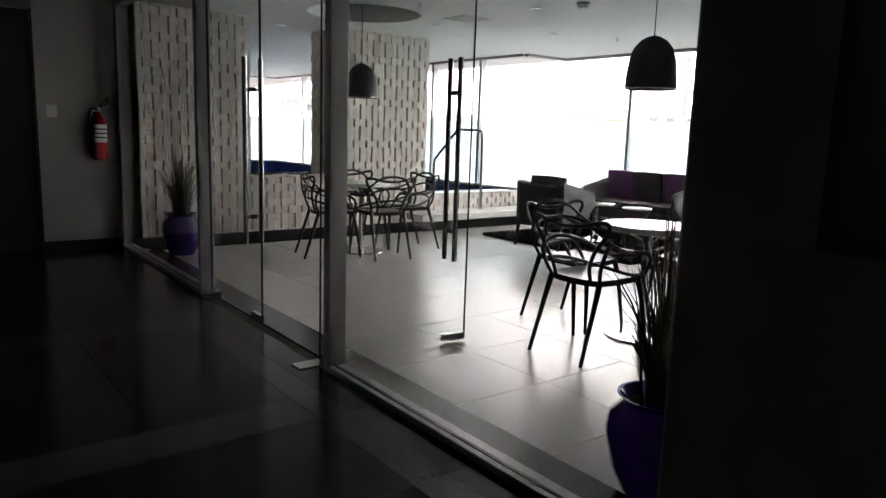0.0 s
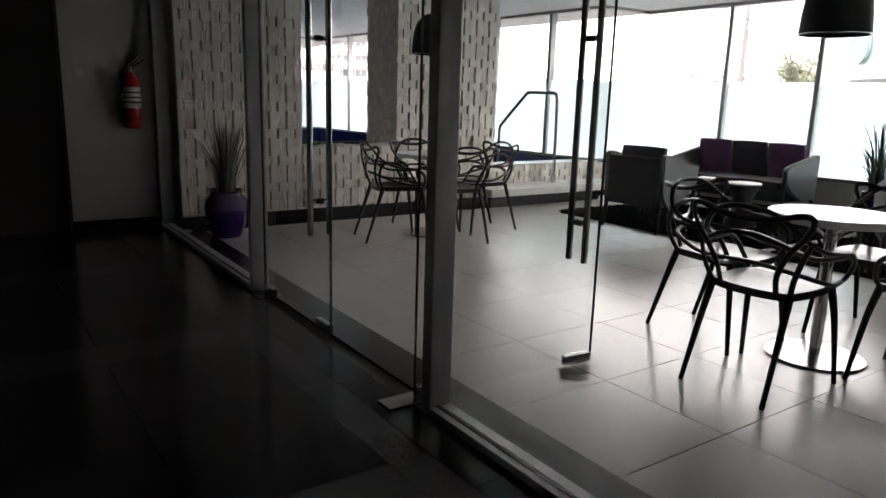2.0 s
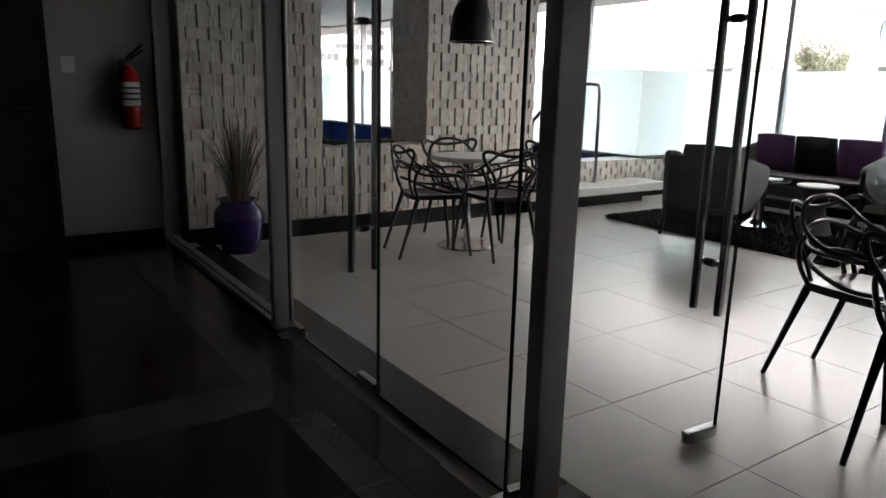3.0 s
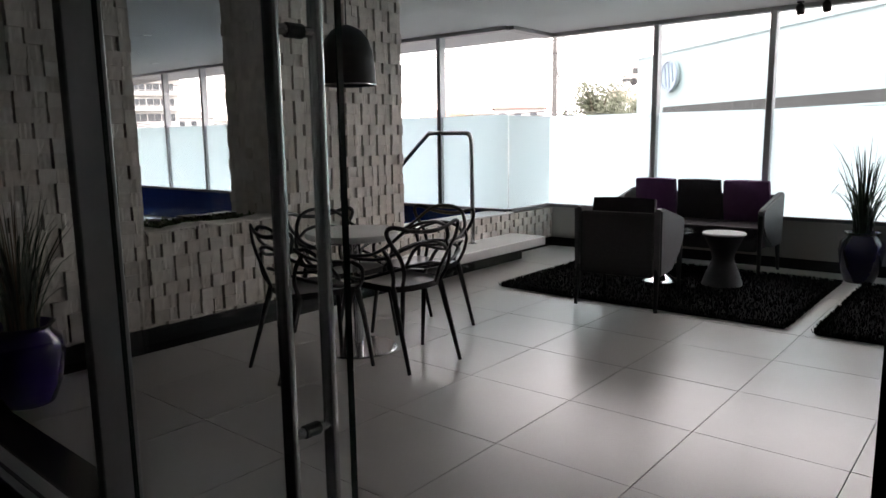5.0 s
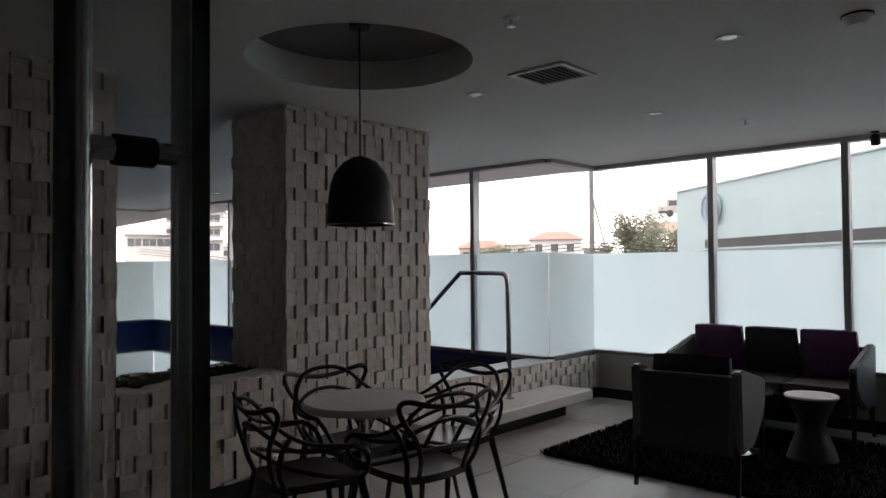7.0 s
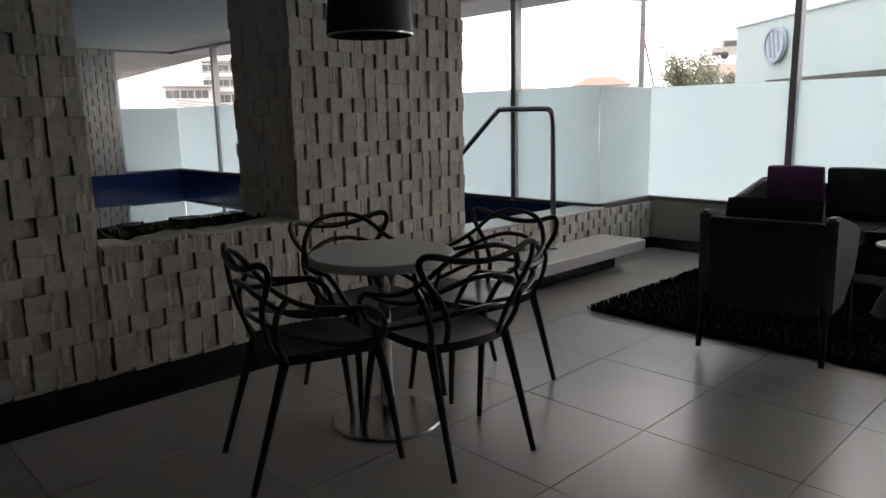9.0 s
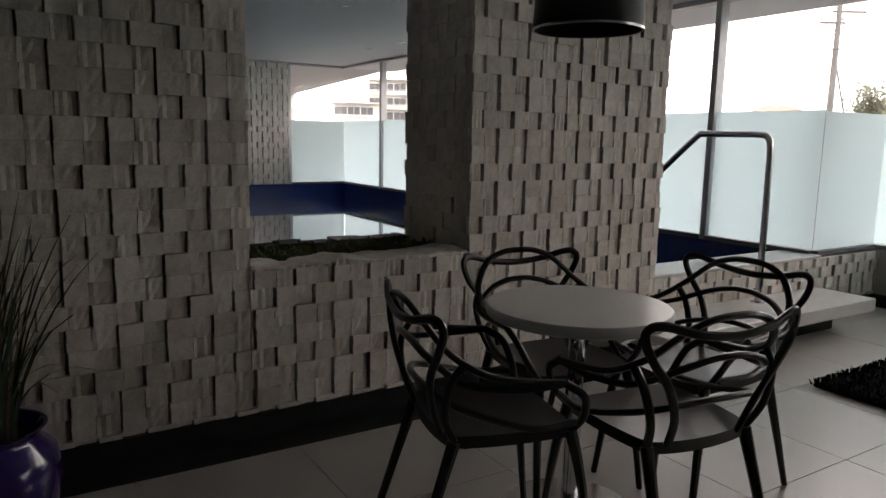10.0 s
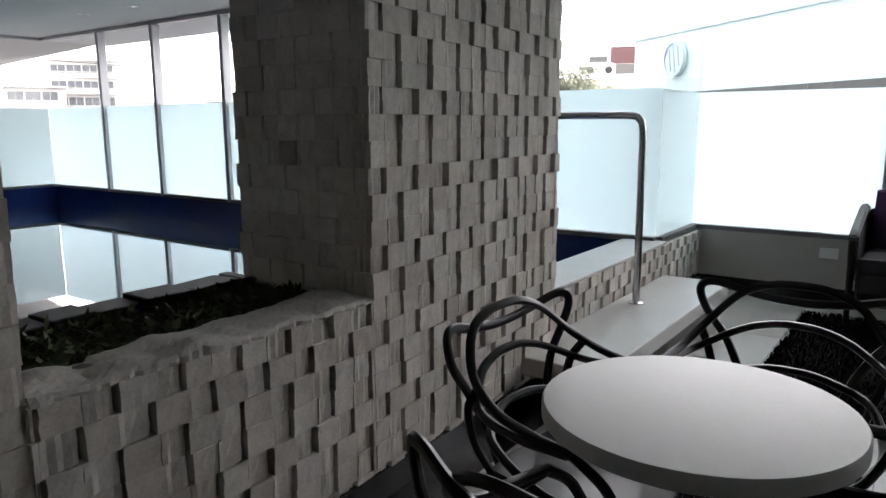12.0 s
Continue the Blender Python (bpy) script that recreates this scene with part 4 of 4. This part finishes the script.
structure("building_base", box(XL - 0.2, Y0 - 0.2, G, FX + 0.2, 8.2, -0.17), M_CONC, "concrete storey under the lounge", "wall")
structure("pool_base", box(-1.2, 8.25, G, PX + 0.25, YEND + 0.3, -1.51), M_CONC, "concrete storey under the pool", "wall")
bm = bmesh.new()
ring = [(PX + 0.04, 10.6), (7.85, 25.5), (2.2, 25.5), (2.2, YEND + 0.22), (PX + 0.04, YEND + 0.22)]
lo = [bm.verts.new((x, y, CEIL + 0.03)) for x, y in ring]
hi = [bm.verts.new((x, y, CEIL + 0.26)) for x, y in ring]
bm.faces.new(lo[::-1])
bm.faces.new(hi)
for k in range(5):
    bm.faces.new((lo[k], lo[(k + 1) % 5], hi[(k + 1) % 5], hi[k]))
structure("eave", bm, M_RENDER, "white overhanging eave outside the pool windows", "eave")



def ext_box(name, label, category, p0, p1, depth, z0, z1, material):
    """A building: a front from p0 to p1 (in plan), with depth behind it. Returns its Empty, local x along the front."""
    d = (p1 - p0)
    b = thing(name, label, category, at=(p0.x, p0.y, 0), turn=math.degrees(math.atan2(d.y, d.x)))
    ln = math.hypot(d.x, d.y)
    part("wall", box(0, 0, z0, ln, depth, z1), material, b)
    return b, ln


pa, pb = far(66.04, 29.8), far(81.74, 20.2)
pc = pa + (pb - pa) * 1.8
b, ln = ext_box("showroom", "pale aqua clad showroom with a dark ribbon window", "building", pa, pc, 14, G, 4.26, M_TEAL)
part("parapet", box(-0.1, -0.05, 4.26, ln + 0.1, 0.3, 4.32), M_TEAL, b)
part("ribbon_window", box(2.15, -0.03, 1.95, ln - 1.0, 0.02, 2.27), M_RIBBON, b, "long dark ribbon window")
part("sill", box(2.05, -0.07, 1.89, ln - 0.9, 0.02, 1.95), M_TEAL, b)
sign = thing("round_sign", "round grey blue sign with slanting strokes on the showroom wall", "sign", at=tuple((pa + (pc - pa) * (2.73 / ln)) + Vector((0, 0, 3.4))), turn=math.degrees(math.atan2((pc - pa).y, (pc - pa).x)))
s = part("disc", lathe([(0.60, 0.06), (0.60, 0.14), (0.001, 0.16)], 40), M_TEAL, sign, "pale disc")
s.matrix_local = pose(0, 0, 0, 90, 0, 0)
s = part("ring", lathe([(0.51, 0.155), (0.60, 0.155), (0.60, 0.19), (0.51, 0.19), (0.51, 0.155)], 40, caps=False), M_SIGNBLUE, sign, "grey blue raised ring")
s.matrix_local = pose(0, 0, 0, 90, 0, 0)
for x0, z0, x1, z1 in ((-0.30, 0.34, -0.14, -0.40), (-0.06, 0.46, 0.10, -0.46), (0.18, 0.42, 0.32, -0.26)):
    part("stroke", tube([(x0, -0.17, z0), (x1, -0.17, z1)], 0.035, sides=8, steps=0), M_SIGNBLUE, sign, "slanting grey blue stroke")

# utility pole with crossarms, transformer, guy wire and lines
pp = far(59.5, 38.8)
pole = thing("utility_pole", "concrete utility pole with crossarms and a transformer", "pole", at=(pp.x, pp.y, G), turn=-30)
part("shaft", lathe([(0.20, 0.0), (0.11, 11.9)], 16), M_POLE, pole, "", True)
for z, left, right in ((11.45, -0.3, 1.25), (10.95, -0.85, 0.3)):
    part("crossarm", box(left, -0.05, z, right, 0.05, z + 0.1), M_POLE, pole)
    for x in (left + 0.1, right - 0.1):
        part("insulator", lathe([(0.05, z + 0.14), (0.07, z + 0.2), (0.04, z + 0.3)], 10, (x, 0, 0)), M_CONC, pole)
part("transformer", lathe([(0.2, 5.6), (0.22, 5.66), (0.22, 6.3), (0.15, 6.4)], 20, (-0.3, 0, 0)), M_POLE, pole, "grey transformer drum", True)
part("bracket", box(-0.6, -0.1, 6.4, 0.9, 0.1, 6.5), M_POLE, pole)
part("bracket", box(-0.7, -0.08, 5.9, 0.5, 0.08, 5.98), M_POLE, pole)
part("strut", tube([(0.1, 0, 9.1), (0.75, 0, 6.75)], 0.045, steps=0, sides=8), M_POLE, pole)
part("strut", tube([(0.75, 0, 6.75), (0.75, 0, 0.0)], 0.045, steps=0, sides=8), M_POLE, pole)
wires = thing("power_lines", "black overhead power lines strung from the pole", "cable")
for k, (z, off) in enumerate(((6.5, 0), (6.4, 0.5), (5.6, -0.4), (2.6, 0), (2.4, 0.2), (2.2, -0.2))):
    a, e = far(59.5, 38.8 + off, z), far(24, 62 + off, z + 0.4)
    mid = (a + e) / 2 - Vector((0, 0, 1.2))
    part("wire", tube([a, mid, e], 0.025, sides=5, steps=8), M_WIRE, wires)
    e2 = far(100, 60, z)
    part("wire", tube([a, (a + e2) / 2 - Vector((0, 0, 1.4)), e2], 0.025, sides=5, steps=8), M_WIRE, wires)

# billboard with a picture of a car
bb = far(66.55, 150)
bill = thing("billboard", "large white roadside billboard with a picture of a silver car", "billboard", at=(bb.x, bb.y, 0), turn=-66.55)
part("panel", box(-7.3, 0, 10.3, 5.9, 0.4, 15.6, 0.03), M_WHITEPL, bill)
part("car_picture", box(-5.3, -0.06, 11.7, 1.5, 0.0, 13.2, 0.02), M_CONC, bill, "grey car body in the picture")
part("car_roof", box(-3.6, -0.06, 13.2, 0.6, 0.0, 14.6, 0.02), M_CONC, bill, "grey car roof in the picture")
part("car_window", box(-3.2, -0.09, 13.3, 0.2, -0.06, 14.3, 0.02), M_BAND, bill, "dark car window in the picture")
part("car_bumper", box(-5.2, -0.09, 11.75, -3.6, -0.06, 12.3, 0.02), M_BAND, bill, "dark car bumper in the picture")
for x in (-3.0, 0.6):
    w = part("car_wheel", lathe([(0.7, 0.0), (0.7, 0.1)], 20), M_BLACK, bill)
    w.matrix_local = pose(x, -0.005, 11.7, 90, 0, 0)
part("red_block", box(0.9, -0.05, 12.9, 5.85, 0.0, 16.2), M_SIGNRED, bill, "dark red block of the picture")
part("grey_block", box(1.9, -0.04, 10.9, 5.85, 0.0, 12.85), M_POLE, bill, "grey block of the picture")
part("base_band", box(-7.7, 0.1, 7.6, 5.9, 0.3, 10.1), M_CREAM, bill, "weathered boards under the picture")
for x in (-7.2, -4.0, -0.8, 2.4, 5.6):
    part("post", box(x - 0.2, 0.41, G, x + 0.2, 0.8, 15.0), M_POLE, bill)


def tree(at, h, spread, seed, label):
    rnd = random.Random(seed)
    t = thing("tree", label, "tree", "street trees", "", tuple(at))
    part("trunk", tube([(0, 0, 0), (0.1, 0.05, h * 0.3), (-0.05, 0.1, h * 0.6)], 0.22, 0.1), M_BARK, t, "", True)
    bm = bmesh.new()
    centres = []
    for k in range(9):
        a = rnd.uniform(0, 6.283)
        c = Vector((spread * rnd.uniform(0.15, 0.75) * math.cos(a), spread * rnd.uniform(0.15, 0.75) * math.sin(a), h * rnd.uniform(0.5, 0.92)))
        centres.append((c, rnd.uniform(0.35, 0.6) * spread))
        part("limb", tube([(-0.05, 0.1, h * 0.5), c * 0.6 + Vector((0, 0, h * 0.26)), c], 0.09, 0.03, sides=6, steps=4), M_BARK, t, "", True)
    for _ in range(4200):
        c, r = rnd.choice(centres)
        p = c + Vector((rnd.gauss(0, 1), rnd.gauss(0, 1), rnd.gauss(0, 0.7))) * r * 0.45
        d = Vector((rnd.gauss(0, 1), rnd.gauss(0, 1), rnd.gauss(0, 1))).normalized()
        s = d.orthogonal().normalized()
        ln, w = rnd.uniform(0.12, 0.3), rnd.uniform(0.05, 0.11)
        bm.faces.new([bm.verts.new(q) for q in (p, p + d * ln * 0.5 + s * w, p + d * ln, p + d * ln * 0.5 - s * w)])
    part("crown", bm, M_TREE, t, "ragged crown of small leaves")


for angle, dist, h, spread, seed in ((64.5, 60, 8.8, 2.4, 1), (62.9, 56, 9.7, 2.3, 2), (63.6, 64, 10.0, 2.6, 3), (61.8, 58, 8.9, 2.2, 5), (65.5, 63, 8.3, 2.4, 6), (60.8, 60, 8.1, 2.1, 7)):
    tree(far(angle, dist, G), h, spread, seed, "broad olive green roadside tree near the billboard")
tree(far(53.0, 75, G), 8.0, 3.0, 4, "distant green tree among the houses")


def house(angle, dist, width, z1, material, roof, label, floors=1, turn=0):
    c = far(angle, dist, 0)
    h = thing("house", label, "house", "", "", (c.x, c.y, 0), -angle + turn)
    part("wall", box(-width / 2, 0, G, width / 2, 8, z1), material, h)
    if roof:
        bm = bmesh.new()
        lo = [bm.verts.new(v) for v in ((-width / 2 - 0.4, -0.5, z1), (width / 2 + 0.4, -0.5, z1), (width / 2 + 0.4, 8.5, z1), (-width / 2 - 0.4, 8.5, z1))]
        hi = [bm.verts.new(v) for v in ((-width / 4, 4, z1 + 1.3), (width / 4, 4, z1 + 1.3))]
        for f in ((lo[0], lo[1], hi[1], hi[0]), (lo[1], lo[2], hi[1]), (lo[2], lo[3], hi[0], hi[1]), (lo[3], lo[0], hi[0]), (lo[3], lo[2], lo[1], lo[0])):
            bm.faces.new(f)
        part("roof", bm, M_ROOF if roof == "red" else M_CONC, h, "hipped red roof" if roof == "red" else "hipped grey roof")
    else:
        part("parapet", box(-width / 2 - 0.15, -0.15, z1, width / 2 + 0.15, 8.1, z1 + 0.25), M_RENDER, h)
    for f in range(floors):
        for k in range(int(width / 2.2)):
            x = -width / 2 + 1.1 + k * 2.2
            wv = part("window", box(x - 0.5, -0.03, z1 - 1.75 - f * 2.9, x + 0.5, 0.02, z1 - 0.65 - f * 2.9), M_WINDARK, h)
            part("frame", box(x - 0.58, -0.05, z1 - 1.83 - f * 2.9, x + 0.58, -0.03, z1 - 1.75 - f * 2.9), M_RENDER, wv)
    return h


house(56.6, 100, 7.0, 5.0, M_RENDER, "red", "white house with a hipped red roof")
house(53.9, 112, 7, 4.7, M_RENDER, "grey", "white house with a grey roof")
house(50.6, 110, 7, 4.2, M_CREAM, "red", "small cream house with a red roof")
house(43.0, 115, 9, 4.6, M_RENDER, "grey", "distant white house with a grey roof")
house(39.5, 120, 9, 4.4, M_RENDER, "grey", "distant low white house")


def apartment(angle, dist, width, base, storeys, label, turn=0, balconies=True, material=None):
    c = far(angle, dist, 0)
    h = thing("apartment_building", label, "building", "", "", (c.x, c.y, 0), -angle + turn)
    top = base + storeys * 2.9
    part("wall", box(-width / 2, 0, G, width / 2, 10, top), material or M_RENDER, h)
    part("roof_slab", box(-width / 2 - 0.3, -1.3, top, width / 2 + 0.3, 10.2, top + 0.25), M_RENDER, h)
    for f in range(storeys):
        z = base + f * 2.9
        for k in range(int(width / 2.6)):
            x = -width / 2 + 1.3 + k * 2.6
            wv = part("window", box(x - 1.2, -0.03, z + 0.75, x + 1.2, 0.02, z + 2.2), M_WINDARK, h)
            part("frame", box(x - 0.03, -0.06, z + 0.7, x + 0.03, -0.03, z + 2.2), M_RENDER, wv)
        if balconies and f > 0:
            bl = part("balcony", box(-width / 2, -1.2, z - 0.12, width / 2, 0, z + 0.06), M_RENDER, h)
            part("railing", box(-width / 2, -1.2, z + 0.85, width / 2, -1.12, z + 0.95), M_RENDER, bl)
            part("railing", box(-width / 2, -1.19, z + 0.06, width / 2, -1.13, z + 0.45), M_RENDER, bl)
            for k in range(int(width / 1.3) + 1):
                part("baluster", box(-width / 2 + k * 1.3, -1.19, z + 0.06, -width / 2 + k * 1.3 + 0.08, -1.12, z + 0.9), M_RENDER, bl)
    return h


apartment(28.0, 150, 11, 4.2, 3, "white three storey apartment building with balconies", -6)
apartment(25.0, 145, 9.0, 4.9, 1, "low white house with a terrace", 4)
apartment(18.0, 155, 12, 4.0, 2, "white two storey house with balconies", 10)
house(31.2, 150, 7, 5.6, M_RENDER, "grey", "distant low white house on the slope")
house(34.0, 160, 10, 5.2, M_RENDER, "grey", "distant low white house on the slope")
house(37.2, 150, 6, 5.8, M_CREAM, "grey", "distant cream house on the slope")
apartment(-14, 45, 26, -1.2, 3, "white apartment building seen from the landing", 0)

# ---- floor tiles, cladding stones (last) ----
tile_bm = box(-0.306, -0.2985, -0.012, 0.306, 0.2985, 0.0)
tile_mesh = finish("tile", tile_bm, M_TILE)
TX, TY = 2.146, 5.018
for i in range(-4, 8):
    for j in range(-9, 7):
        x, y = TX + (i + 0.5) * 0.616, TY + (j + 0.5) * 0.601
        x0, x1, y0, y1 = max(x - 0.306, px(y) + 0.045), min(x + 0.306, FX), max(y - 0.2985, 0), min(y + 0.2985, YL)
        if x1 - x0 < 0.03 or y1 - y0 < 0.03:
            continue
        t = new("tile", tile_mesh)
        t.parent = floor_ob
        t.matrix_local = Matrix.Translation(((x0 + x1) / 2, (y0 + y1) / 2, random.uniform(-0.0004, 0.0004))) @ Matrix.Diagonal(((x1 - x0) / 0.612, (y1 - y0) / 0.597, 1, 1))

gr_mesh = finish("granite_tile", box(-0.5, -0.5, -0.02, 0.5, 0.5, 0.0), M_GRANITE)
band_mesh = finish("granite_band", box(-0.5, -0.5, -0.02, 0.5, 0.5, 0.0), M_GREYBAND)


def granite(name, mesh, x0, y0, x1, y1):
    t = new(name, mesh)
    t.parent = corr_floor
    t.matrix_local = Matrix.Translation(((x0 + x1) / 2, (y0 + y1) / 2, -0.002)) @ Matrix.Diagonal((x1 - x0 - 0.003, y1 - y0 - 0.003, 1, 1))


# black panels with grey bands across and along; the strip beside the partition follows its line
BAND = 0.27
cols = [(XL, -3.06, True), (-3.06, -1.80, False), (-1.80, -1.53, True), (-1.53, -0.27, False)]
for j in range(-2, 4):
    y0 = 3.43 + (j - 1) * 1.69
    for lo, hi, across in ((y0, y0 + BAND, True), (y0 + BAND, y0 + 0.98, False), (y0 + 0.98, y0 + 1.69, False)):
        lo, hi = max(lo, Y0), min(hi, 8.43)
        if hi - lo < 0.03:
            continue
        for x0, x1, along in cols:
            if across or along:
                granite("granite_band", band_mesh, x0, lo, x1, hi)
            else:
                mid = (x0 + x1) / 2
                granite("granite_tile", gr_mesh, x0, lo, mid, hi)
                granite("granite_tile", gr_mesh, mid, lo, x1, hi)
        granite("granite_band", band_mesh, -0.27, lo, -0.115, hi)
        granite("granite_tile", gr_mesh, -0.115, lo, px((lo + hi) / 2) - 0.045, hi)


def stone_mesh(seed, proud):
    """A split stone one unit wide and high. Proud ones are flat with a broken edge, the others low, ridged and sloping."""
    rnd = random.Random(seed)
    bm = bmesh.new()
    nu, nv = 5, 3
    lean = rnd.uniform(0.002, 0.007) if proud else rnd.uniform(0.004, 0.011)
    tip = rnd.uniform(-0.003, 0.003)
    ridge = [rnd.uniform(-0.0035, 0.0035) for _ in range(nu + 1)]
    front, back = {}, {}
    for i in range(nu + 1):
        for j in range(nv + 1):
            u, v = i / nu - 0.5, j / nv - 0.5
            if proud:
                depth = 0.019 + lean * (0.5 - u) + tip * v + rnd.uniform(-0.0009, 0.0009)
            else:
                depth = 0.010 + lean * (0.5 - u) + ridge[i] + rnd.uniform(-0.0016, 0.0016)
            edge = rnd.uniform(-0.028, 0.012) if i in (0, nu) else 0.0
            front[i, j] = bm.verts.new((u + (edge if i == nu else -edge if i == 0 else 0.0), -depth, v))
            back[i, j] = bm.verts.new((u, 0.024, v)) if i in (0, nu) or j in (0, nv) else None
    for i in range(nu):
        for j in range(nv):
            bm.faces.new((front[i, j], front[i + 1, j], front[i + 1, j + 1], front[i, j + 1]))
    for i in range(nu):
        for j in (0, nv):
            bm.faces.new((front[i, j], front[i + 1, j], back[i + 1, j], back[i, j]))
    for j in range(nv):
        for i in (0, nu):
            bm.faces.new((front[i, j], front[i, j + 1], back[i, j + 1], back[i, j]))
    return finish("stone", bm, M_STONE)


PROUD = [stone_mesh(k, True) for k in range(12)]
LOW = [stone_mesh(40 + k, False) for k in range(12)]
CELL, COURSE = 0.1695, 0.25 / 3      # a proud and a low stone; three courses to a panel


def clad(parent, origin, turn, width, z0, z1, seed, start, most=300, course=COURSE, cell=CELL):
    """Courses of split stones on a wall face: pairs of aligned courses, then one shifted by half a cell. An open joint
    is left beside each proud stone. Local x runs along the face, local -y faces out. Past the first 300 they are joined."""
    rnd = random.Random(seed)
    base = pose(*origin, 0, 0, turn)
    rest = bmesh.new()
    count = 0
    k0 = math.floor((z0 - 1.126) / course)
    for k in range(k0, k0 + int((z1 - z0) / course) + 3):
        lo, hi = max(1.126 + k * course, z0), min(1.126 + (k + 1) * course, z1)
        if hi - lo < 0.012:
            continue
        shift = cell / 2 if k % 3 == 2 else 0.0
        x = (start + shift) % cell - cell
        while x < width:
            joint, split = rnd.uniform(0.005, 0.0105), cell * rnd.uniform(0.5, 0.62)
            for a, b, kind in ((x + joint, x + split, PROUD), (x + split, x + cell, LOW)):
                a, b = max(a, 0.0 - rnd.uniform(0, 0.006)), min(b, width + rnd.uniform(0, 0.006))
                if b - a < 0.012:
                    continue
                mesh = rnd.choice(kind)
                m = base @ Matrix.Translation(((a + b) / 2, rnd.uniform(-0.002, 0.002), (lo + hi) / 2)) @ Matrix.Diagonal((b - a, rnd.uniform(0.8, 1.15), hi - lo - 0.0008, 1))
                count += 1
                if count <= most:
                    s = new("stone", mesh)
                    s.parent = parent
                    s.matrix_local = m
                else:
                    old = len(rest.verts)
                    rest.from_mesh(mesh)
                    rest.verts.ensure_lookup_table()
                    for v in rest.verts[old:]:
                        v.co = m @ v.co
            x += cell
    if count > most:
        tagged(part("upper_stones", rest, M_STONEREST, parent), "upper courses of split white stone", kind="stuff")
    else:
        rest.free()


SHIFT = 2.595
clad(wall_stone, (0.26, YS + 0.012, 0), 0, 1.14, 0.107, CEIL, 11, SHIFT - 0.26)
clad(wall_planter, (1.40, YS + 0.012, 0), 0, 1.05, 0.107, 0.70, 12, SHIFT - 1.40)
clad(pier, (2.45, YS + 0.012, 0), 0, 1.31, 0.107, CEIL, 13, SHIFT - 2.45, most=240)
clad(pier, (2.462, 8.80, 0), -90, 0.60, 0.66, CEIL, 14, 0.05, most=60)
clad(wall_low, (3.76, YL + 0.012, 0), 0, FX - 3.76, 0.107, 0.44, 15, SHIFT - 3.76)
clad(wall_far, (2.6, YEND + 0.012, 0), 0, 1.96, SILL, CEIL, 16, SHIFT - 2.6)
# rough broken cap of the planter wall
rnd = random.Random(8)
bm = bmesh.new()
nx, ny = 64, 14
bumps = [(rnd.uniform(1.4, 2.45), rnd.uniform(YS, YS + 0.2), rnd.uniform(0.025, 0.08), rnd.uniform(-0.010, 0.012)) for _ in range(70)]
grid = {}
for i in range(nx + 1):
    wander = rnd.uniform(-0.008, 0.008)
    for j in range(ny + 1):
        x, y = 1.402 + 1.046 * i / nx, YS - 0.012 + 0.205 * j / ny + (wander if j in (0, ny) else 0.0)
        z = 0.716 + sum(h * math.exp(-((x - bx) ** 2 + (y - by) ** 2) / (r * r)) for bx, by, r, h in bumps) + rnd.uniform(-0.0015, 0.0015)
        if j in (0, ny):
            z -= 0.008
        grid[i, j] = bm.verts.new((x, y, z))
low = {k: bm.verts.new((v.co.x, v.co.y, 0.6985)) for k, v in grid.items() if k[0] in (0, nx) or k[1] in (0, ny)}
for i in range(nx):
    for j in range(ny):
        bm.faces.new((grid[i, j], grid[i + 1, j], grid[i + 1, j + 1], grid[i, j + 1]))
    for j in (0, ny):
        bm.faces.new((grid[i, j], grid[i + 1, j], low[i + 1, j], low[i, j]))
for j in range(ny):
    for i in (0, nx):
        bm.faces.new((grid[i, j], grid[i, j + 1], low[i, j + 1], low[i, j]))
part("cap", bm, M_STONEREST, wall_planter, "rough broken stone cap")
# thin slate slabs along the back of the planter
edging = thing("trim_planter_edge", "damp black slate edging behind the planter leaves", "edging", kind="structure")
x = 1.41
while x < 2.44:
    w = min(rnd.uniform(0.11, 0.2), 2.455 - x)
    p = part("slate", box(-w / 2 + 0.002, -0.07, 0.0, w / 2 - 0.002, 0.075, rnd.uniform(0.018, 0.034), 0.004), M_SLATE, edging)
    p.matrix_local = pose(x + w / 2, 8.835 + rnd.uniform(-0.012, 0.012), 0.681, rnd.uniform(-1.5, 1.5), rnd.uniform(-2, 2), rnd.uniform(-3, 3))
    x += w
